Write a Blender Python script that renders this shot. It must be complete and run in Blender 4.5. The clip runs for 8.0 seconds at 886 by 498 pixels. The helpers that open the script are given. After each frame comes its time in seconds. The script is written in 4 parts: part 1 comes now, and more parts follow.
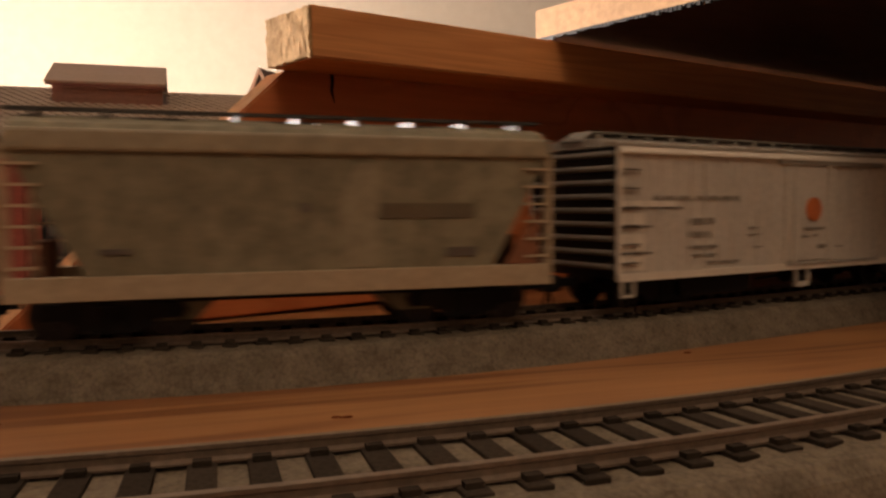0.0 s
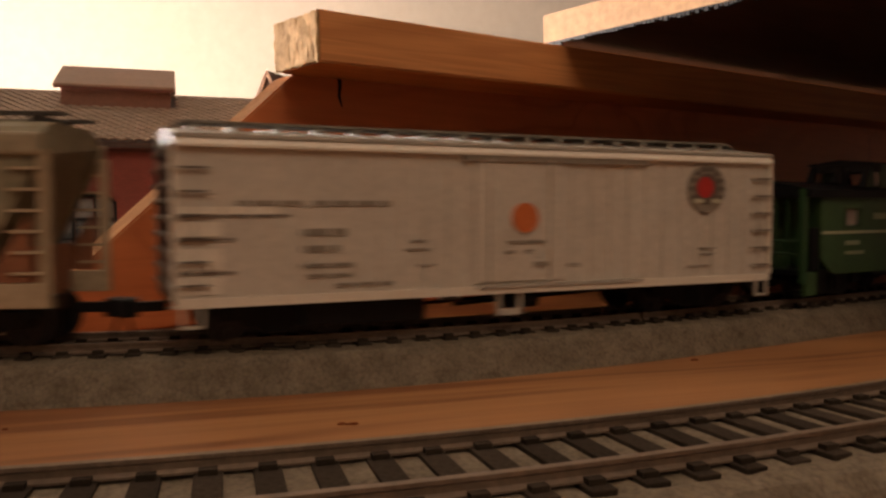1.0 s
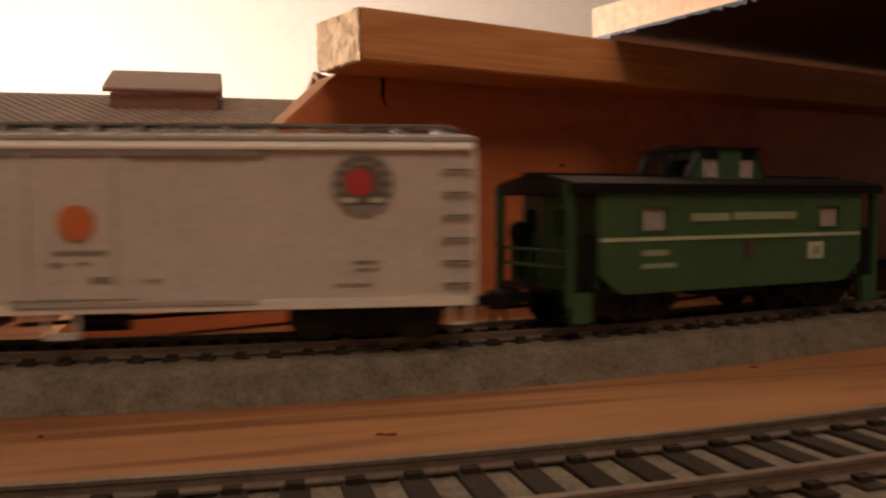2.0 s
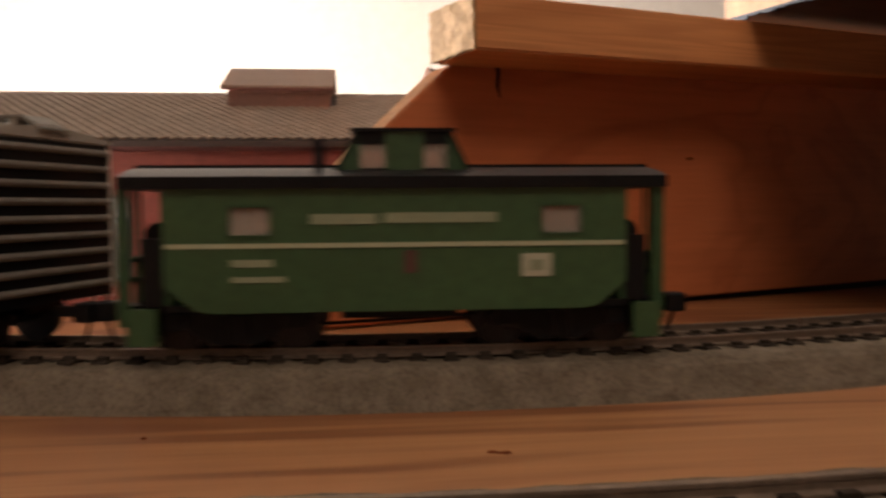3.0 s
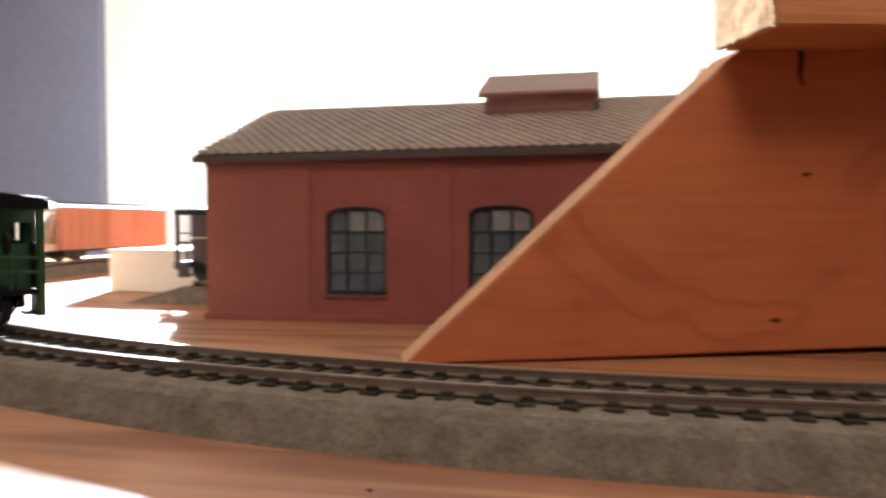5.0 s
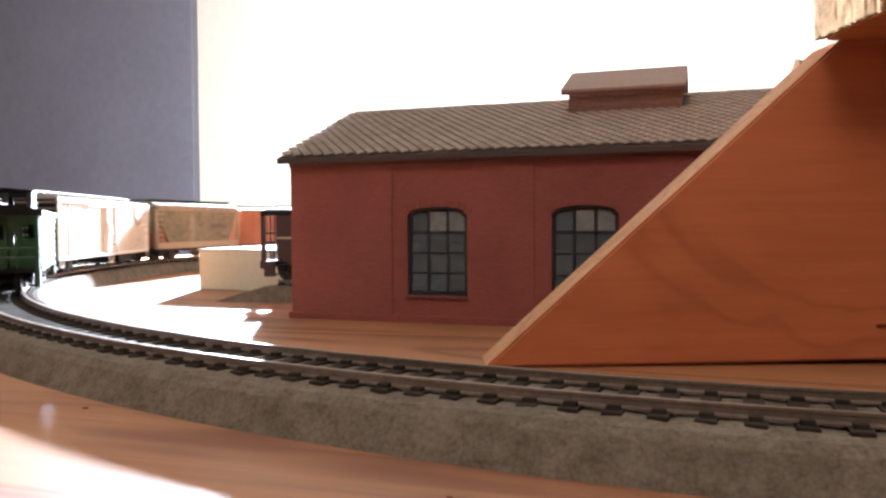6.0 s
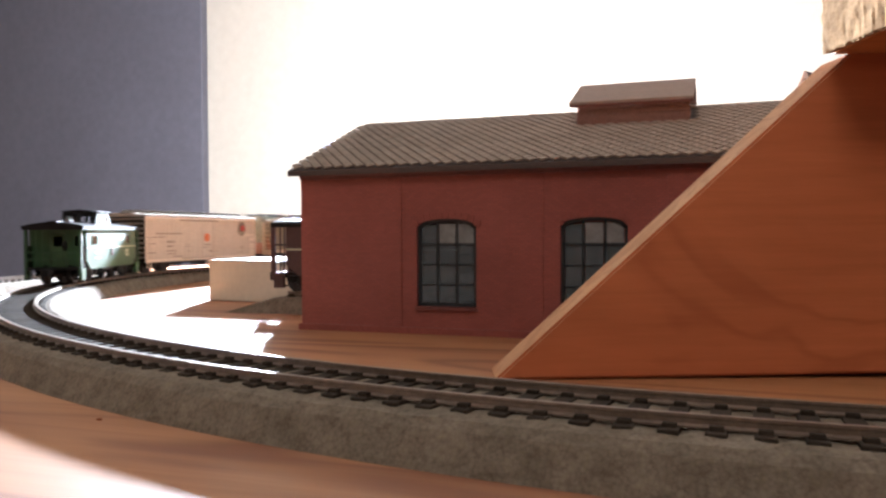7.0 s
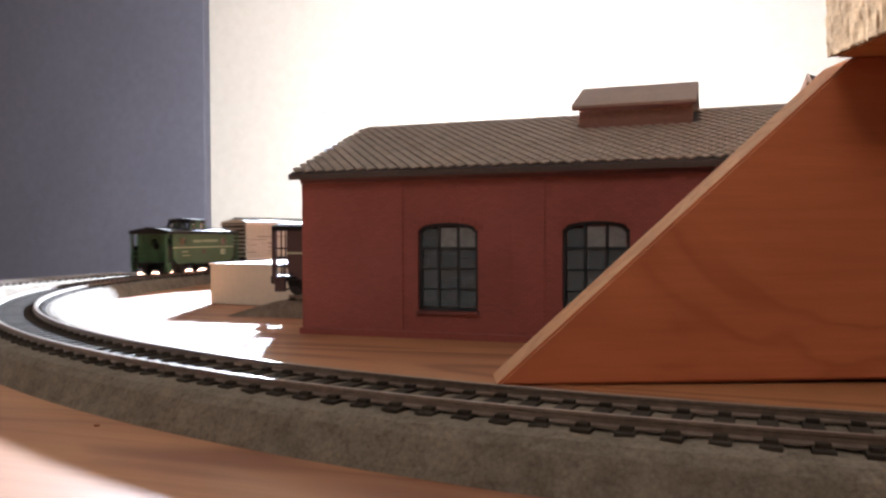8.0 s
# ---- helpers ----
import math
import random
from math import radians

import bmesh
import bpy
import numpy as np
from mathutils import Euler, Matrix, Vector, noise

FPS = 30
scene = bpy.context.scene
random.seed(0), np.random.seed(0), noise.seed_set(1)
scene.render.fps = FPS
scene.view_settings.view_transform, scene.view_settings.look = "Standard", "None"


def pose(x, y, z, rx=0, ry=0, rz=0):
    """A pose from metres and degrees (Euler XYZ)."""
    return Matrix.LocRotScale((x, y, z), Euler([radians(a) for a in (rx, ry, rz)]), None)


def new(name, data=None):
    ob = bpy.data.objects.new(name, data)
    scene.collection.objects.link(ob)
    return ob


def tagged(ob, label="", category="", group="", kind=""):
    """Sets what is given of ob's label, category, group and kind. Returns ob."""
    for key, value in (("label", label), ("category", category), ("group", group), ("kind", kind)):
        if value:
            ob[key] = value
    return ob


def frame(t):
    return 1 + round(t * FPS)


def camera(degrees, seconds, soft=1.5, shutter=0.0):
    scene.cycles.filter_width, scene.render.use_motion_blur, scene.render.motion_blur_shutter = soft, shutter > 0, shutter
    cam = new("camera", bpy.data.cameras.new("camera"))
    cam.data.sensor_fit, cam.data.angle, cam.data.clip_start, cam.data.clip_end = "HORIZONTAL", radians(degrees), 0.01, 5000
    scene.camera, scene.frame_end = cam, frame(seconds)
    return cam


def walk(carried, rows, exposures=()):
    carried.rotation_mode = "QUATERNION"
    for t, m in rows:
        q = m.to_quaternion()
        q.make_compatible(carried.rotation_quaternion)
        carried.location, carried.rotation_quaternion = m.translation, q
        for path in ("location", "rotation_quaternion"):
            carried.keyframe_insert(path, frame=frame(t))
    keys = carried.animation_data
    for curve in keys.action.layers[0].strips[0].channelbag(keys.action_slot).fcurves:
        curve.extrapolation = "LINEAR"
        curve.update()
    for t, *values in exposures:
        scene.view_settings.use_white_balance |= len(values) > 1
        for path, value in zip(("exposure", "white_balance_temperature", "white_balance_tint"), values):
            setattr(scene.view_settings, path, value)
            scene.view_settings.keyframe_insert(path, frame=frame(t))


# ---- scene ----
# A model railway on a wooden table, filmed from the table top. Metres, z = 0 is the table.
cam = camera(58.8, 8.0, soft=2.5, shutter=0.8)
# seconds, place, yaw, pitch, roll of the hand-held camera
ROWS = [
    (0, 0.0003, 0.0024, 0.0389, -18.17, -3.13, 0.22),
    (0.5, 0.0003, 0.0021, 0.0399, -17.94, -3.38, 0.22),
    (1, 0.0003, 0.0026, 0.0398, -17.69, -2.97, -0.03),
    (1.5, 0.0018, 0.0048, 0.0401, -16.47, -2.86, 0.14),
    (3, 0.0056, 0.0213, 0.0397, -5.86, -3.12, 0.39),
    (3.5, 0.0055, 0.0299, 0.0392, -0.47, -2.89, 0.27),
    (4, 0.0060, 0.0355, 0.0388, 3.25, -2.78, 0.34),
    (4.5, 0.0050, 0.0410, 0.0384, 6.01, -2.20, 0.17),
    (5, 0.0032, 0.0516, 0.0387, 12.75, -1.85, 0.23),
    (6.5, 0.0023, 0.0547, 0.0393, 19.02, -1.76, 0.37),
    (7, 0.0022, 0.0531, 0.0397, 19.23, -1.12, 0.32),
    (7.5, 0.0015, 0.0534, 0.0394, 19.23, -0.94, 0.16),
    (8, 0.0020, 0.0546, 0.0401, 19.38, -0.91, 0.29),
]
EXPOSURES = [(0.0, 0.32, 7300, 20), (1.5, 0.54, 6800, 20), (3.0, 0.70, 6000, 15), (4.0, 1.06, 5450, 11), (5.0, 1.28, 5250, 9), (6.5, 1.04, 5150, 9), (8.0, 0.74, 5100, 9)]
walk(cam, [(t, pose(x, y, z, 90 + pitch, roll, yaw)) for t, x, y, z, yaw, pitch, roll in ROWS], EXPOSURES)

# ---- light -----------------------------------------------------------------
CX, CY, R18, R22 = 0.023, 0.650, 0.457, 0.559      # the two concentric track circles
RAIL_TOP = 0.0105
BEND, R_EASY = 12.0, 3.0      # past this angle the inner track runs on almost straight
EASY = (CX - (R_EASY - R18) * math.sin(radians(BEND)), CY + (R_EASY - R18) * math.cos(radians(BEND)))
world = bpy.data.worlds.new("room_air")
scene.world = world
world.use_nodes = True
world.node_tree.nodes["Background"].inputs[0].default_value = (1.0, 0.8, 0.62, 1)
world.node_tree.nodes["Background"].inputs[1].default_value = 0.01
BULB = (-0.565, 1.145, 0.212)
BULB_GLOW = 20500.0
# strength of an unseen lamp added to light the fronts
FILL_LIGHT = 3.1


# ---- materials -------------------------------------------------------------
def shader(name, rough=0.6, metal=0.0, spec=0.5):
    m = bpy.data.materials.new(name)
    m.use_nodes = True
    n = m.node_tree.nodes
    b = n["Principled BSDF"]
    b.inputs["Roughness"].default_value = rough
    b.inputs["Metallic"].default_value = metal
    b.inputs["Specular IOR Level"].default_value = spec
    return m, n, m.node_tree.links, b


def ramp(n, stops):
    r = n.new("ShaderNodeValToRGB")
    e = r.color_ramp.elements
    while len(e) < len(stops):
        e.new(0.5)
    for k, (at, col) in enumerate(stops):
        e[k].position, e[k].color = at, (*col, 1)
    return r


def coords(n, l, stretch=(1, 1, 1), turn=0.0):
    c = n.new("ShaderNodeTexCoord")
    m = n.new("ShaderNodeMapping")
    m.inputs["Scale"].default_value = stretch
    m.inputs["Rotation"].default_value = (0, 0, turn)
    l.new(c.outputs["Object"], m.inputs["Vector"])
    return m.outputs["Vector"]


def noise_tex(n, l, vec, scale, detail=4.0, rough=0.6, warp=0.0):
    t = n.new("ShaderNodeTexNoise")
    t.inputs["Scale"].default_value, t.inputs["Detail"].default_value = scale, detail
    t.inputs["Roughness"].default_value, t.inputs["Distortion"].default_value = rough, warp
    l.new(vec, t.inputs["Vector"])
    return t.outputs["Fac"]


def bump(n, l, b, fac, strength, depth):
    k = n.new("ShaderNodeBump")
    k.inputs["Strength"].default_value, k.inputs["Distance"].default_value = strength, depth
    l.new(fac, k.inputs["Height"])
    l.new(k.outputs["Normal"], b.inputs["Normal"])


def mix(n, l, fac, a, c, blend="MIX"):
    m = n.new("ShaderNodeMix")
    m.data_type, m.blend_type = "RGBA", blend
    if isinstance(fac, float):
        m.inputs["Factor"].default_value = fac
    else:
        l.new(fac, m.inputs["Factor"])
    for sock, v in ((m.inputs[6], a), (m.inputs[7], c)):
        if isinstance(v, tuple):
            sock.default_value = (*v, 1)
        else:
            l.new(v, sock)
    return m.outputs[2]


def painted(name, col, rough=0.5, grain=900.0, vary=0.18, metal=0.0, depth=0.00015, piece=0.0):
    """Paint, plastic or metal with faint dirt at two scales."""
    m, n, l, b = shader(name, rough, metal)
    v = coords(n, l)
    f1 = noise_tex(n, l, v, grain, 5)
    f2 = noise_tex(n, l, v, grain / 14, 3)
    lo, hi = tuple(c * (1 - vary) for c in col), tuple(min(1, c * (1 + vary)) for c in col)
    r1, r2 = ramp(n, [(0.3, lo), (0.7, hi)]), ramp(n, [(0.35, (1 - vary,) * 3), (0.7, (1, 1, 1))])
    l.new(f1, r1.inputs[0])
    l.new(f2, r2.inputs[0])
    out = mix(n, l, 1.0, r1.outputs[0], r2.outputs[0], "MULTIPLY")
    if piece:
        o = n.new("ShaderNodeObjectInfo")
        r3 = ramp(n, [(0, (1 - piece,) * 3), (1, (1, 1, 1))])
        l.new(o.outputs["Random"], r3.inputs[0])
        out = mix(n, l, 1.0, out, r3.outputs[0], "MULTIPLY")
    l.new(out, b.inputs["Base Color"])
    bump(n, l, b, f1, 0.35, depth)
    return m


def timber(name, light, dark, rough=0.45, along=(6, 90, 90), rings=1.0, turn=0.0, coat=0.0, blotch=1.0, line=0.05):
    """Wood with long figure, pores and a few soft dark streaks."""
    m, n, l, b = shader(name, rough)
    v = coords(n, l, along, turn)
    broad = noise_tex(n, l, v, 0.55 * rings, 3, 0.5, 1.4)
    w = n.new("ShaderNodeMath")
    w.operation = "PINGPONG"
    s = n.new("ShaderNodeMath")
    s.operation = "MULTIPLY"
    s.inputs[1].default_value = 5.5
    l.new(broad, s.inputs[0])
    l.new(s.outputs[0], w.inputs[0])
    w.inputs[1].default_value = 0.5
    r1 = ramp(n, [(line, dark), (line + 0.23 * blotch, light), (0.5, tuple(c * 1.06 for c in light))])
    l.new(w.outputs[0], r1.inputs[0])
    pores = noise_tex(n, l, coords(n, l, (along[0] * 0.6, along[1] * 5, along[2] * 5), turn), 3.0, 4, 0.7)
    r2 = ramp(n, [(0.3, (0.85, 0.82, 0.79)), (0.62, (1, 1, 1))])
    l.new(pores, r2.inputs[0])
    blot = noise_tex(n, l, coords(n, l, (9, 22, 22), turn), 1.0, 2)
    r3 = ramp(n, [(0.34, (1 - 0.2 * blotch, 1 - 0.26 * blotch, 1 - 0.3 * blotch)), (0.6, (1, 1, 1))])
    l.new(blot, r3.inputs[0])
    out = mix(n, l, 1.0, mix(n, l, 1.0, r1.outputs[0], r2.outputs[0], "MULTIPLY"), r3.outputs[0], "MULTIPLY")
    l.new(out, b.inputs["Base Color"])
    b.inputs["Coat Weight"].default_value = coat
    b.inputs["Coat Roughness"].default_value = 0.12
    bump(n, l, b, pores, 0.3, 0.0002)
    return m


def stone_bed(name, lo, hi):
    """Moulded grey ballast: small stones with dark gaps."""
    m, n, l, b = shader(name, 0.9, 0.0, 0.15)
    v = coords(n, l)
    t = n.new("ShaderNodeTexVoronoi")
    t.inputs["Scale"].default_value = 1250
    l.new(v, t.inputs["Vector"])
    r = ramp(n, [(0.0, hi), (0.55, tuple((a + c) / 2 for a, c in zip(lo, hi))), (0.9, lo)])
    l.new(t.outputs["Distance"], r.inputs[0])
    f = noise_tex(n, l, v, 160, 4)
    r2 = ramp(n, [(0.3, (0.62, 0.62, 0.6)), (0.7, (1, 1, 1))])
    l.new(f, r2.inputs[0])
    dirt = noise_tex(n, l, v, 620, 5, 0.75)
    r3 = ramp(n, [(0.34, (0.72, 0.69, 0.66)), (0.52, (1, 1, 1)), (0.72, (1.0, 1.0, 0.86))])
    l.new(dirt, r3.inputs[0])
    stones = mix(n, l, 1.0, r.outputs[0], r2.outputs[0], "MULTIPLY")
    l.new(mix(n, l, 1.0, stones, r3.outputs[0], "MULTIPLY"), b.inputs["Base Color"])
    bump(n, l, b, dirt, 0.6, 0.0005)
    return m


def brickwork(name):
    """Red moulded brick, courses 0.85 mm high at this scale."""
    m, n, l, b = shader(name, 0.62)
    c = n.new("ShaderNodeTexCoord")
    sw = n.new("ShaderNodeMapping")
    sw.inputs["Rotation"].default_value = (radians(90), 0, 0)
    l.new(c.outputs["Object"], sw.inputs["Vector"])
    t = n.new("ShaderNodeTexBrick")
    t.inputs["Scale"].default_value = 1
    t.inputs["Brick Width"].default_value, t.inputs["Row Height"].default_value = 0.0025, 0.00095
    t.inputs["Mortar Size"].default_value = 0.00009
    t.inputs["Color1"].default_value = (0.345, 0.088, 0.064, 1)
    t.inputs["Color2"].default_value = (0.295, 0.075, 0.056, 1)
    t.inputs["Mortar"].default_value = (0.22, 0.07, 0.055, 1)
    l.new(sw.outputs[0], t.inputs["Vector"])
    f = noise_tex(n, l, coords(n, l), 40, 4)
    r = ramp(n, [(0.3, (0.78, 0.76, 0.76)), (0.7, (1, 1, 1))])
    l.new(f, r.inputs[0])
    l.new(mix(n, l, 1.0, t.outputs["Color"], r.outputs[0], "MULTIPLY"), b.inputs["Base Color"])
    inv = n.new("ShaderNodeMath")
    inv.operation = "SUBTRACT"
    inv.inputs[0].default_value = 1.0
    l.new(t.outputs["Fac"], inv.inputs[1])
    bump(n, l, b, inv.outputs[0], 0.5, 0.0002)
    return m


def glow(name, col, strength):
    m, n, l, b = shader(name)
    b.inputs["Emission Color"].default_value = (*col, 1)
    b.inputs["Emission Strength"].default_value = strength
    b.inputs["Base Color"].default_value = (0.9, 0.85, 0.8, 1)
    return m


TABLE_WOOD = timber("table_wood", (0.41, 0.190, 0.071), (0.26, 0.098, 0.032), 0.58, (5, 34, 34), 1.0, radians(-18), coat=0.14)
PLY_WOOD = timber("bracket_wood", (0.585, 0.178, 0.060), (0.505, 0.146, 0.048), 0.5, (10, 21, 21), 1.1, blotch=0.55, line=0.03)
PLY_EDGE = timber("cut_wood_edge", (0.62, 0.35, 0.17), (0.54, 0.285, 0.13), 0.7, (60, 60, 60), 1.2)
PINE = timber("pine_strip", (0.68, 0.30, 0.11), (0.60, 0.245, 0.083), 0.5, (4, 110, 110), 1.0)
PINE_END = painted("sawn_end_grain", (0.43, 0.27, 0.13), 0.9, 420, 0.28, depth=0.00025)
PINE_END.node_tree.nodes["Principled BSDF"].inputs["Specular IOR Level"].default_value = 0.03
# darker than bare plywood: the shade under the deck is in this colour
DECK_PLY_SHADED = timber("shaded_deck_plywood", (0.070, 0.033, 0.022), (0.048, 0.022, 0.015), 0.7, (10, 40, 40), 1.0)
DECK_EDGE = painted("deck_sawn_edge", (0.40, 0.22, 0.095), 0.8, 300, 0.2, depth=0.0006)
BALLAST = stone_bed("grey_ballast", (0.175, 0.141, 0.103), (0.258, 0.208, 0.155))
TIE = painted("tie_brown", (0.060, 0.045, 0.033), 0.8, 1500, 0.3, piece=0.35)
TIE.node_tree.nodes["Principled BSDF"].inputs["Specular IOR Level"].default_value = 0.05
RAIL = painted("nickel_rail", (0.23, 0.17, 0.125), 0.45, 700, 0.2, 0.35)
BRICK = brickwork("red_brick")
BRICK_PLAIN = painted("red_brick_plain", (0.27, 0.068, 0.05), 0.62, 700, 0.15)
SHINGLE = painted("weathered_shingle", (0.385, 0.295, 0.22), 0.75, 1500, 0.22, piece=0.18)
VENT_WOOD = painted("faded_brown_boards", (0.235, 0.125, 0.095), 0.7, 700, 0.15)
VENT_ROOF = painted("smooth_brown_roof", (0.30, 0.205, 0.155), 0.7, 500, 0.12)
ROOF_BOARD = painted("dark_roof_board", (0.075, 0.05, 0.042), 0.7, 800, 0.2)
TRIM_RED = painted("dull_red_trim", (0.17, 0.05, 0.04), 0.55, 800)
FRAME_DARK = painted("dark_frame", (0.018, 0.022, 0.026), 0.45, 900)
BLACK = painted("black_plastic", (0.008, 0.008, 0.009), 0.42, 900, 0.3)
STEEL = painted("dark_steel", (0.09, 0.085, 0.08), 0.62, 900, 0.25, 0.5)
WHEEL = painted("wheel_steel", (0.035, 0.033, 0.034), 0.4, 900, 0.2, 0.7)
SILVER = painted("pale_grey_paint", (0.60, 0.55, 0.47), 0.5, 700, 0.10)
SILVER_LIGHT = painted("light_silver_paint", (0.78, 0.71, 0.60), 0.5, 600, 0.08)
END_RIB = painted("grey_end_rib", (0.20, 0.18, 0.15), 0.6, 600, 0.25)
SILVER_ROOF = painted("silver_roof_paint", (0.43, 0.40, 0.345), 0.65, 500, 0.12, 0.0)
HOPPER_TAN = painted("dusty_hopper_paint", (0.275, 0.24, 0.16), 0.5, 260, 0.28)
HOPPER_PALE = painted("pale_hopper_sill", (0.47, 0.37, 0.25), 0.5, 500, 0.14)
HOPPER_SHOULDER = painted("hopper_shoulder_highlight", (0.36, 0.30, 0.20), 0.5, 300, 0.2)
HOPPER_WORN = painted("worn_hopper_paint", (0.33, 0.28, 0.185), 0.5, 260, 0.25)
HOPPER_END_BROWN = painted("brown_end_patch", (0.27, 0.105, 0.05), 0.6, 500, 0.2)
for paint in (SILVER, SILVER_ROOF, STEEL, HOPPER_TAN, HOPPER_PALE, BLACK):
    paint.node_tree.nodes["Principled BSDF"].inputs["Specular IOR Level"].default_value = 0.2
KNOT = painted("dark_knot", (0.21, 0.062, 0.025), 0.9, 900, 0.3)
KNOT.node_tree.nodes["Principled BSDF"].inputs["Specular IOR Level"].default_value = 0.05
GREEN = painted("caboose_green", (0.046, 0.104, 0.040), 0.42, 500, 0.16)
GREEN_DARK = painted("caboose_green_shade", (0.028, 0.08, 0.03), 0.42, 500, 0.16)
DULL_MAROON = painted("dull_maroon_paint", (0.055, 0.026, 0.026), 0.5, 500, 0.16)
MAROON = painted("maroon_paint", (0.11, 0.035, 0.035), 0.45, 500, 0.16)
CREAM = painted("cream_lettering", (0.50, 0.50, 0.37), 0.5, 900, 0.08)
FADED = painted("faded_lettering", (0.29, 0.33, 0.21), 0.5, 900, 0.1)
YELLOWISH = painted("pale_stripe", (0.44, 0.47, 0.31), 0.5, 900, 0.08)
INK = painted("faded_ink", (0.13, 0.105, 0.085), 0.55, 900, 0.15)
HOPPER_INK = painted("brown_lettering", (0.145, 0.11, 0.066), 0.55, 900, 0.15)
INK_SOFT = painted("pale_ink", (0.27, 0.235, 0.19), 0.55, 900, 0.12)
ORANGE = painted("orange_disc", (0.62, 0.16, 0.045), 0.5, 900, 0.1)
RED = painted("red_emblem", (0.50, 0.035, 0.03), 0.5, 900, 0.1)
BOX_ORANGE = painted("rust_red_boxcar", (0.42, 0.155, 0.08), 0.5, 400, 0.15)
CARTON = painted("white_card", (0.72, 0.64, 0.50), 0.7, 300, 0.05)
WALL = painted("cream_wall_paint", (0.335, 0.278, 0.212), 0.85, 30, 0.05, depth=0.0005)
# walls and ceiling out of view, coloured dark to limit bounced light
UNSEEN_WALL = painted("unseen_wall_tan", (0.20, 0.15, 0.115), 0.85, 30, 0.06, depth=0.0005)
CEIL = painted("unseen_ceiling_tan", (0.32, 0.29, 0.25), 0.9, 30, 0.05)
DARK_DOOR = painted("dark_panel", (0.07, 0.062, 0.070), 0.55, 40, 0.10)
FLOOR = timber("floor_boards", (0.26, 0.15, 0.08), (0.15, 0.08, 0.04), 0.4, (2, 14, 14))
BULB_GLASS = glow("lit_bulb", (1.0, 0.95, 0.88), BULB_GLOW)
FILL_GLOW = glow("fill_drum_glow", (1.0, 0.76, 0.52), FILL_LIGHT)
WHITE_TRIM = painted("white_trim", (0.78, 0.75, 0.68), 0.5, 500, 0.06)


def glass():
    m, n, l, b = shader("window_glass", 0.06)
    b.inputs["Base Color"].default_value = (0.30, 0.34, 0.36, 1)
    b.inputs["Transmission Weight"].default_value = 0.75
    b.inputs["IOR"].default_value = 1.2
    return m


GLASS = glass()
CLEAR, _n, _l, _b = shader("clear_window_film", 0.2)
_b.inputs["Base Color"].default_value = (0.72, 0.63, 0.55, 1)
_b.inputs["Transmission Weight"].default_value = 0.72
_b.inputs["IOR"].default_value = 1.08
GREY_PANE = painted("lit_pane_and_wall_grey", (0.24, 0.25, 0.25), 0.25, 300, 0.2)


# ---- mesh helpers ----------------------------------------------------------
def box(bm, x0, x1, y0, y1, z0, z1, bevel=0.0):
    g = bmesh.ops.create_cube(bm, size=1.0)["verts"]
    bmesh.ops.scale(bm, vec=(x1 - x0, y1 - y0, z1 - z0), verts=g)
    bmesh.ops.translate(bm, vec=((x0 + x1) / 2, (y0 + y1) / 2, (z0 + z1) / 2), verts=g)
    if bevel:
        e = list({e for v in g for e in v.link_edges})
        bmesh.ops.bevel(bm, geom=e, offset=bevel, segments=2, affect="EDGES", profile=0.6)
    return bm


def boxes(*args, bevel=0.0):
    bm = bmesh.new()
    for a in args:
        box(bm, *a, bevel=bevel)
    return bm


def prism(bm, pts, axis, a, c):
    """A closed outline in the two other axes, drawn out along an axis from a to c."""
    def put(u, v, w):
        return {"x": (w, u, v), "y": (u, w, v), "z": (u, v, w)}[axis]
    lo = [bm.verts.new(put(u, v, a)) for u, v in pts]
    hi = [bm.verts.new(put(u, v, c)) for u, v in pts]
    k = len(pts)
    bm.faces.new(lo)
    bm.faces.new(hi)
    for i in range(k):
        bm.faces.new((lo[i], lo[(i + 1) % k], hi[(i + 1) % k], hi[i]))
    bmesh.ops.recalc_face_normals(bm, faces=bm.faces[:])
    return bm


def rod(bm, p, q, r, seg=8):
    p, q = Vector(p), Vector(q)
    g = bmesh.ops.create_cone(bm, cap_ends=True, segments=seg, radius1=r, radius2=r, depth=(q - p).length)["verts"]
    m = Matrix.Translation((p + q) / 2) @ (q - p).to_track_quat("Z", "Y").to_matrix().to_4x4()
    bmesh.ops.transform(bm, matrix=m, verts=g)
    return bm


def disc(bm, x, y, z, r, t, seg=28):
    """A thin round plate that faces -y."""
    g = bmesh.ops.create_cone(bm, cap_ends=True, segments=seg, radius1=r, radius2=r, depth=t)["verts"]
    bmesh.ops.transform(bm, matrix=pose(x, y, z, 90), verts=g)
    return bm


def panel(xs, zs, gaps, y0, y1):
    """One upright board with square openings: a grid of cells, some of them left out."""
    bm = bmesh.new()
    vs = {(i, j): bm.verts.new((x, y0, z)) for i, x in enumerate(xs) for j, z in enumerate(zs)}
    for i in range(len(xs) - 1):
        for j in range(len(zs) - 1):
            if (i, j) not in gaps:
                bm.faces.new((vs[i, j], vs[i + 1, j], vs[i + 1, j + 1], vs[i, j + 1]))
    ext = bmesh.ops.extrude_face_region(bm, geom=bm.faces[:])["geom"]
    bmesh.ops.translate(bm, vec=(0, y1 - y0, 0), verts=[v for v in ext if isinstance(v, bmesh.types.BMVert)])
    for v in [v for v in bm.verts if not v.link_faces]:
        bm.verts.remove(v)
    bmesh.ops.recalc_face_normals(bm, faces=bm.faces[:])
    return bm


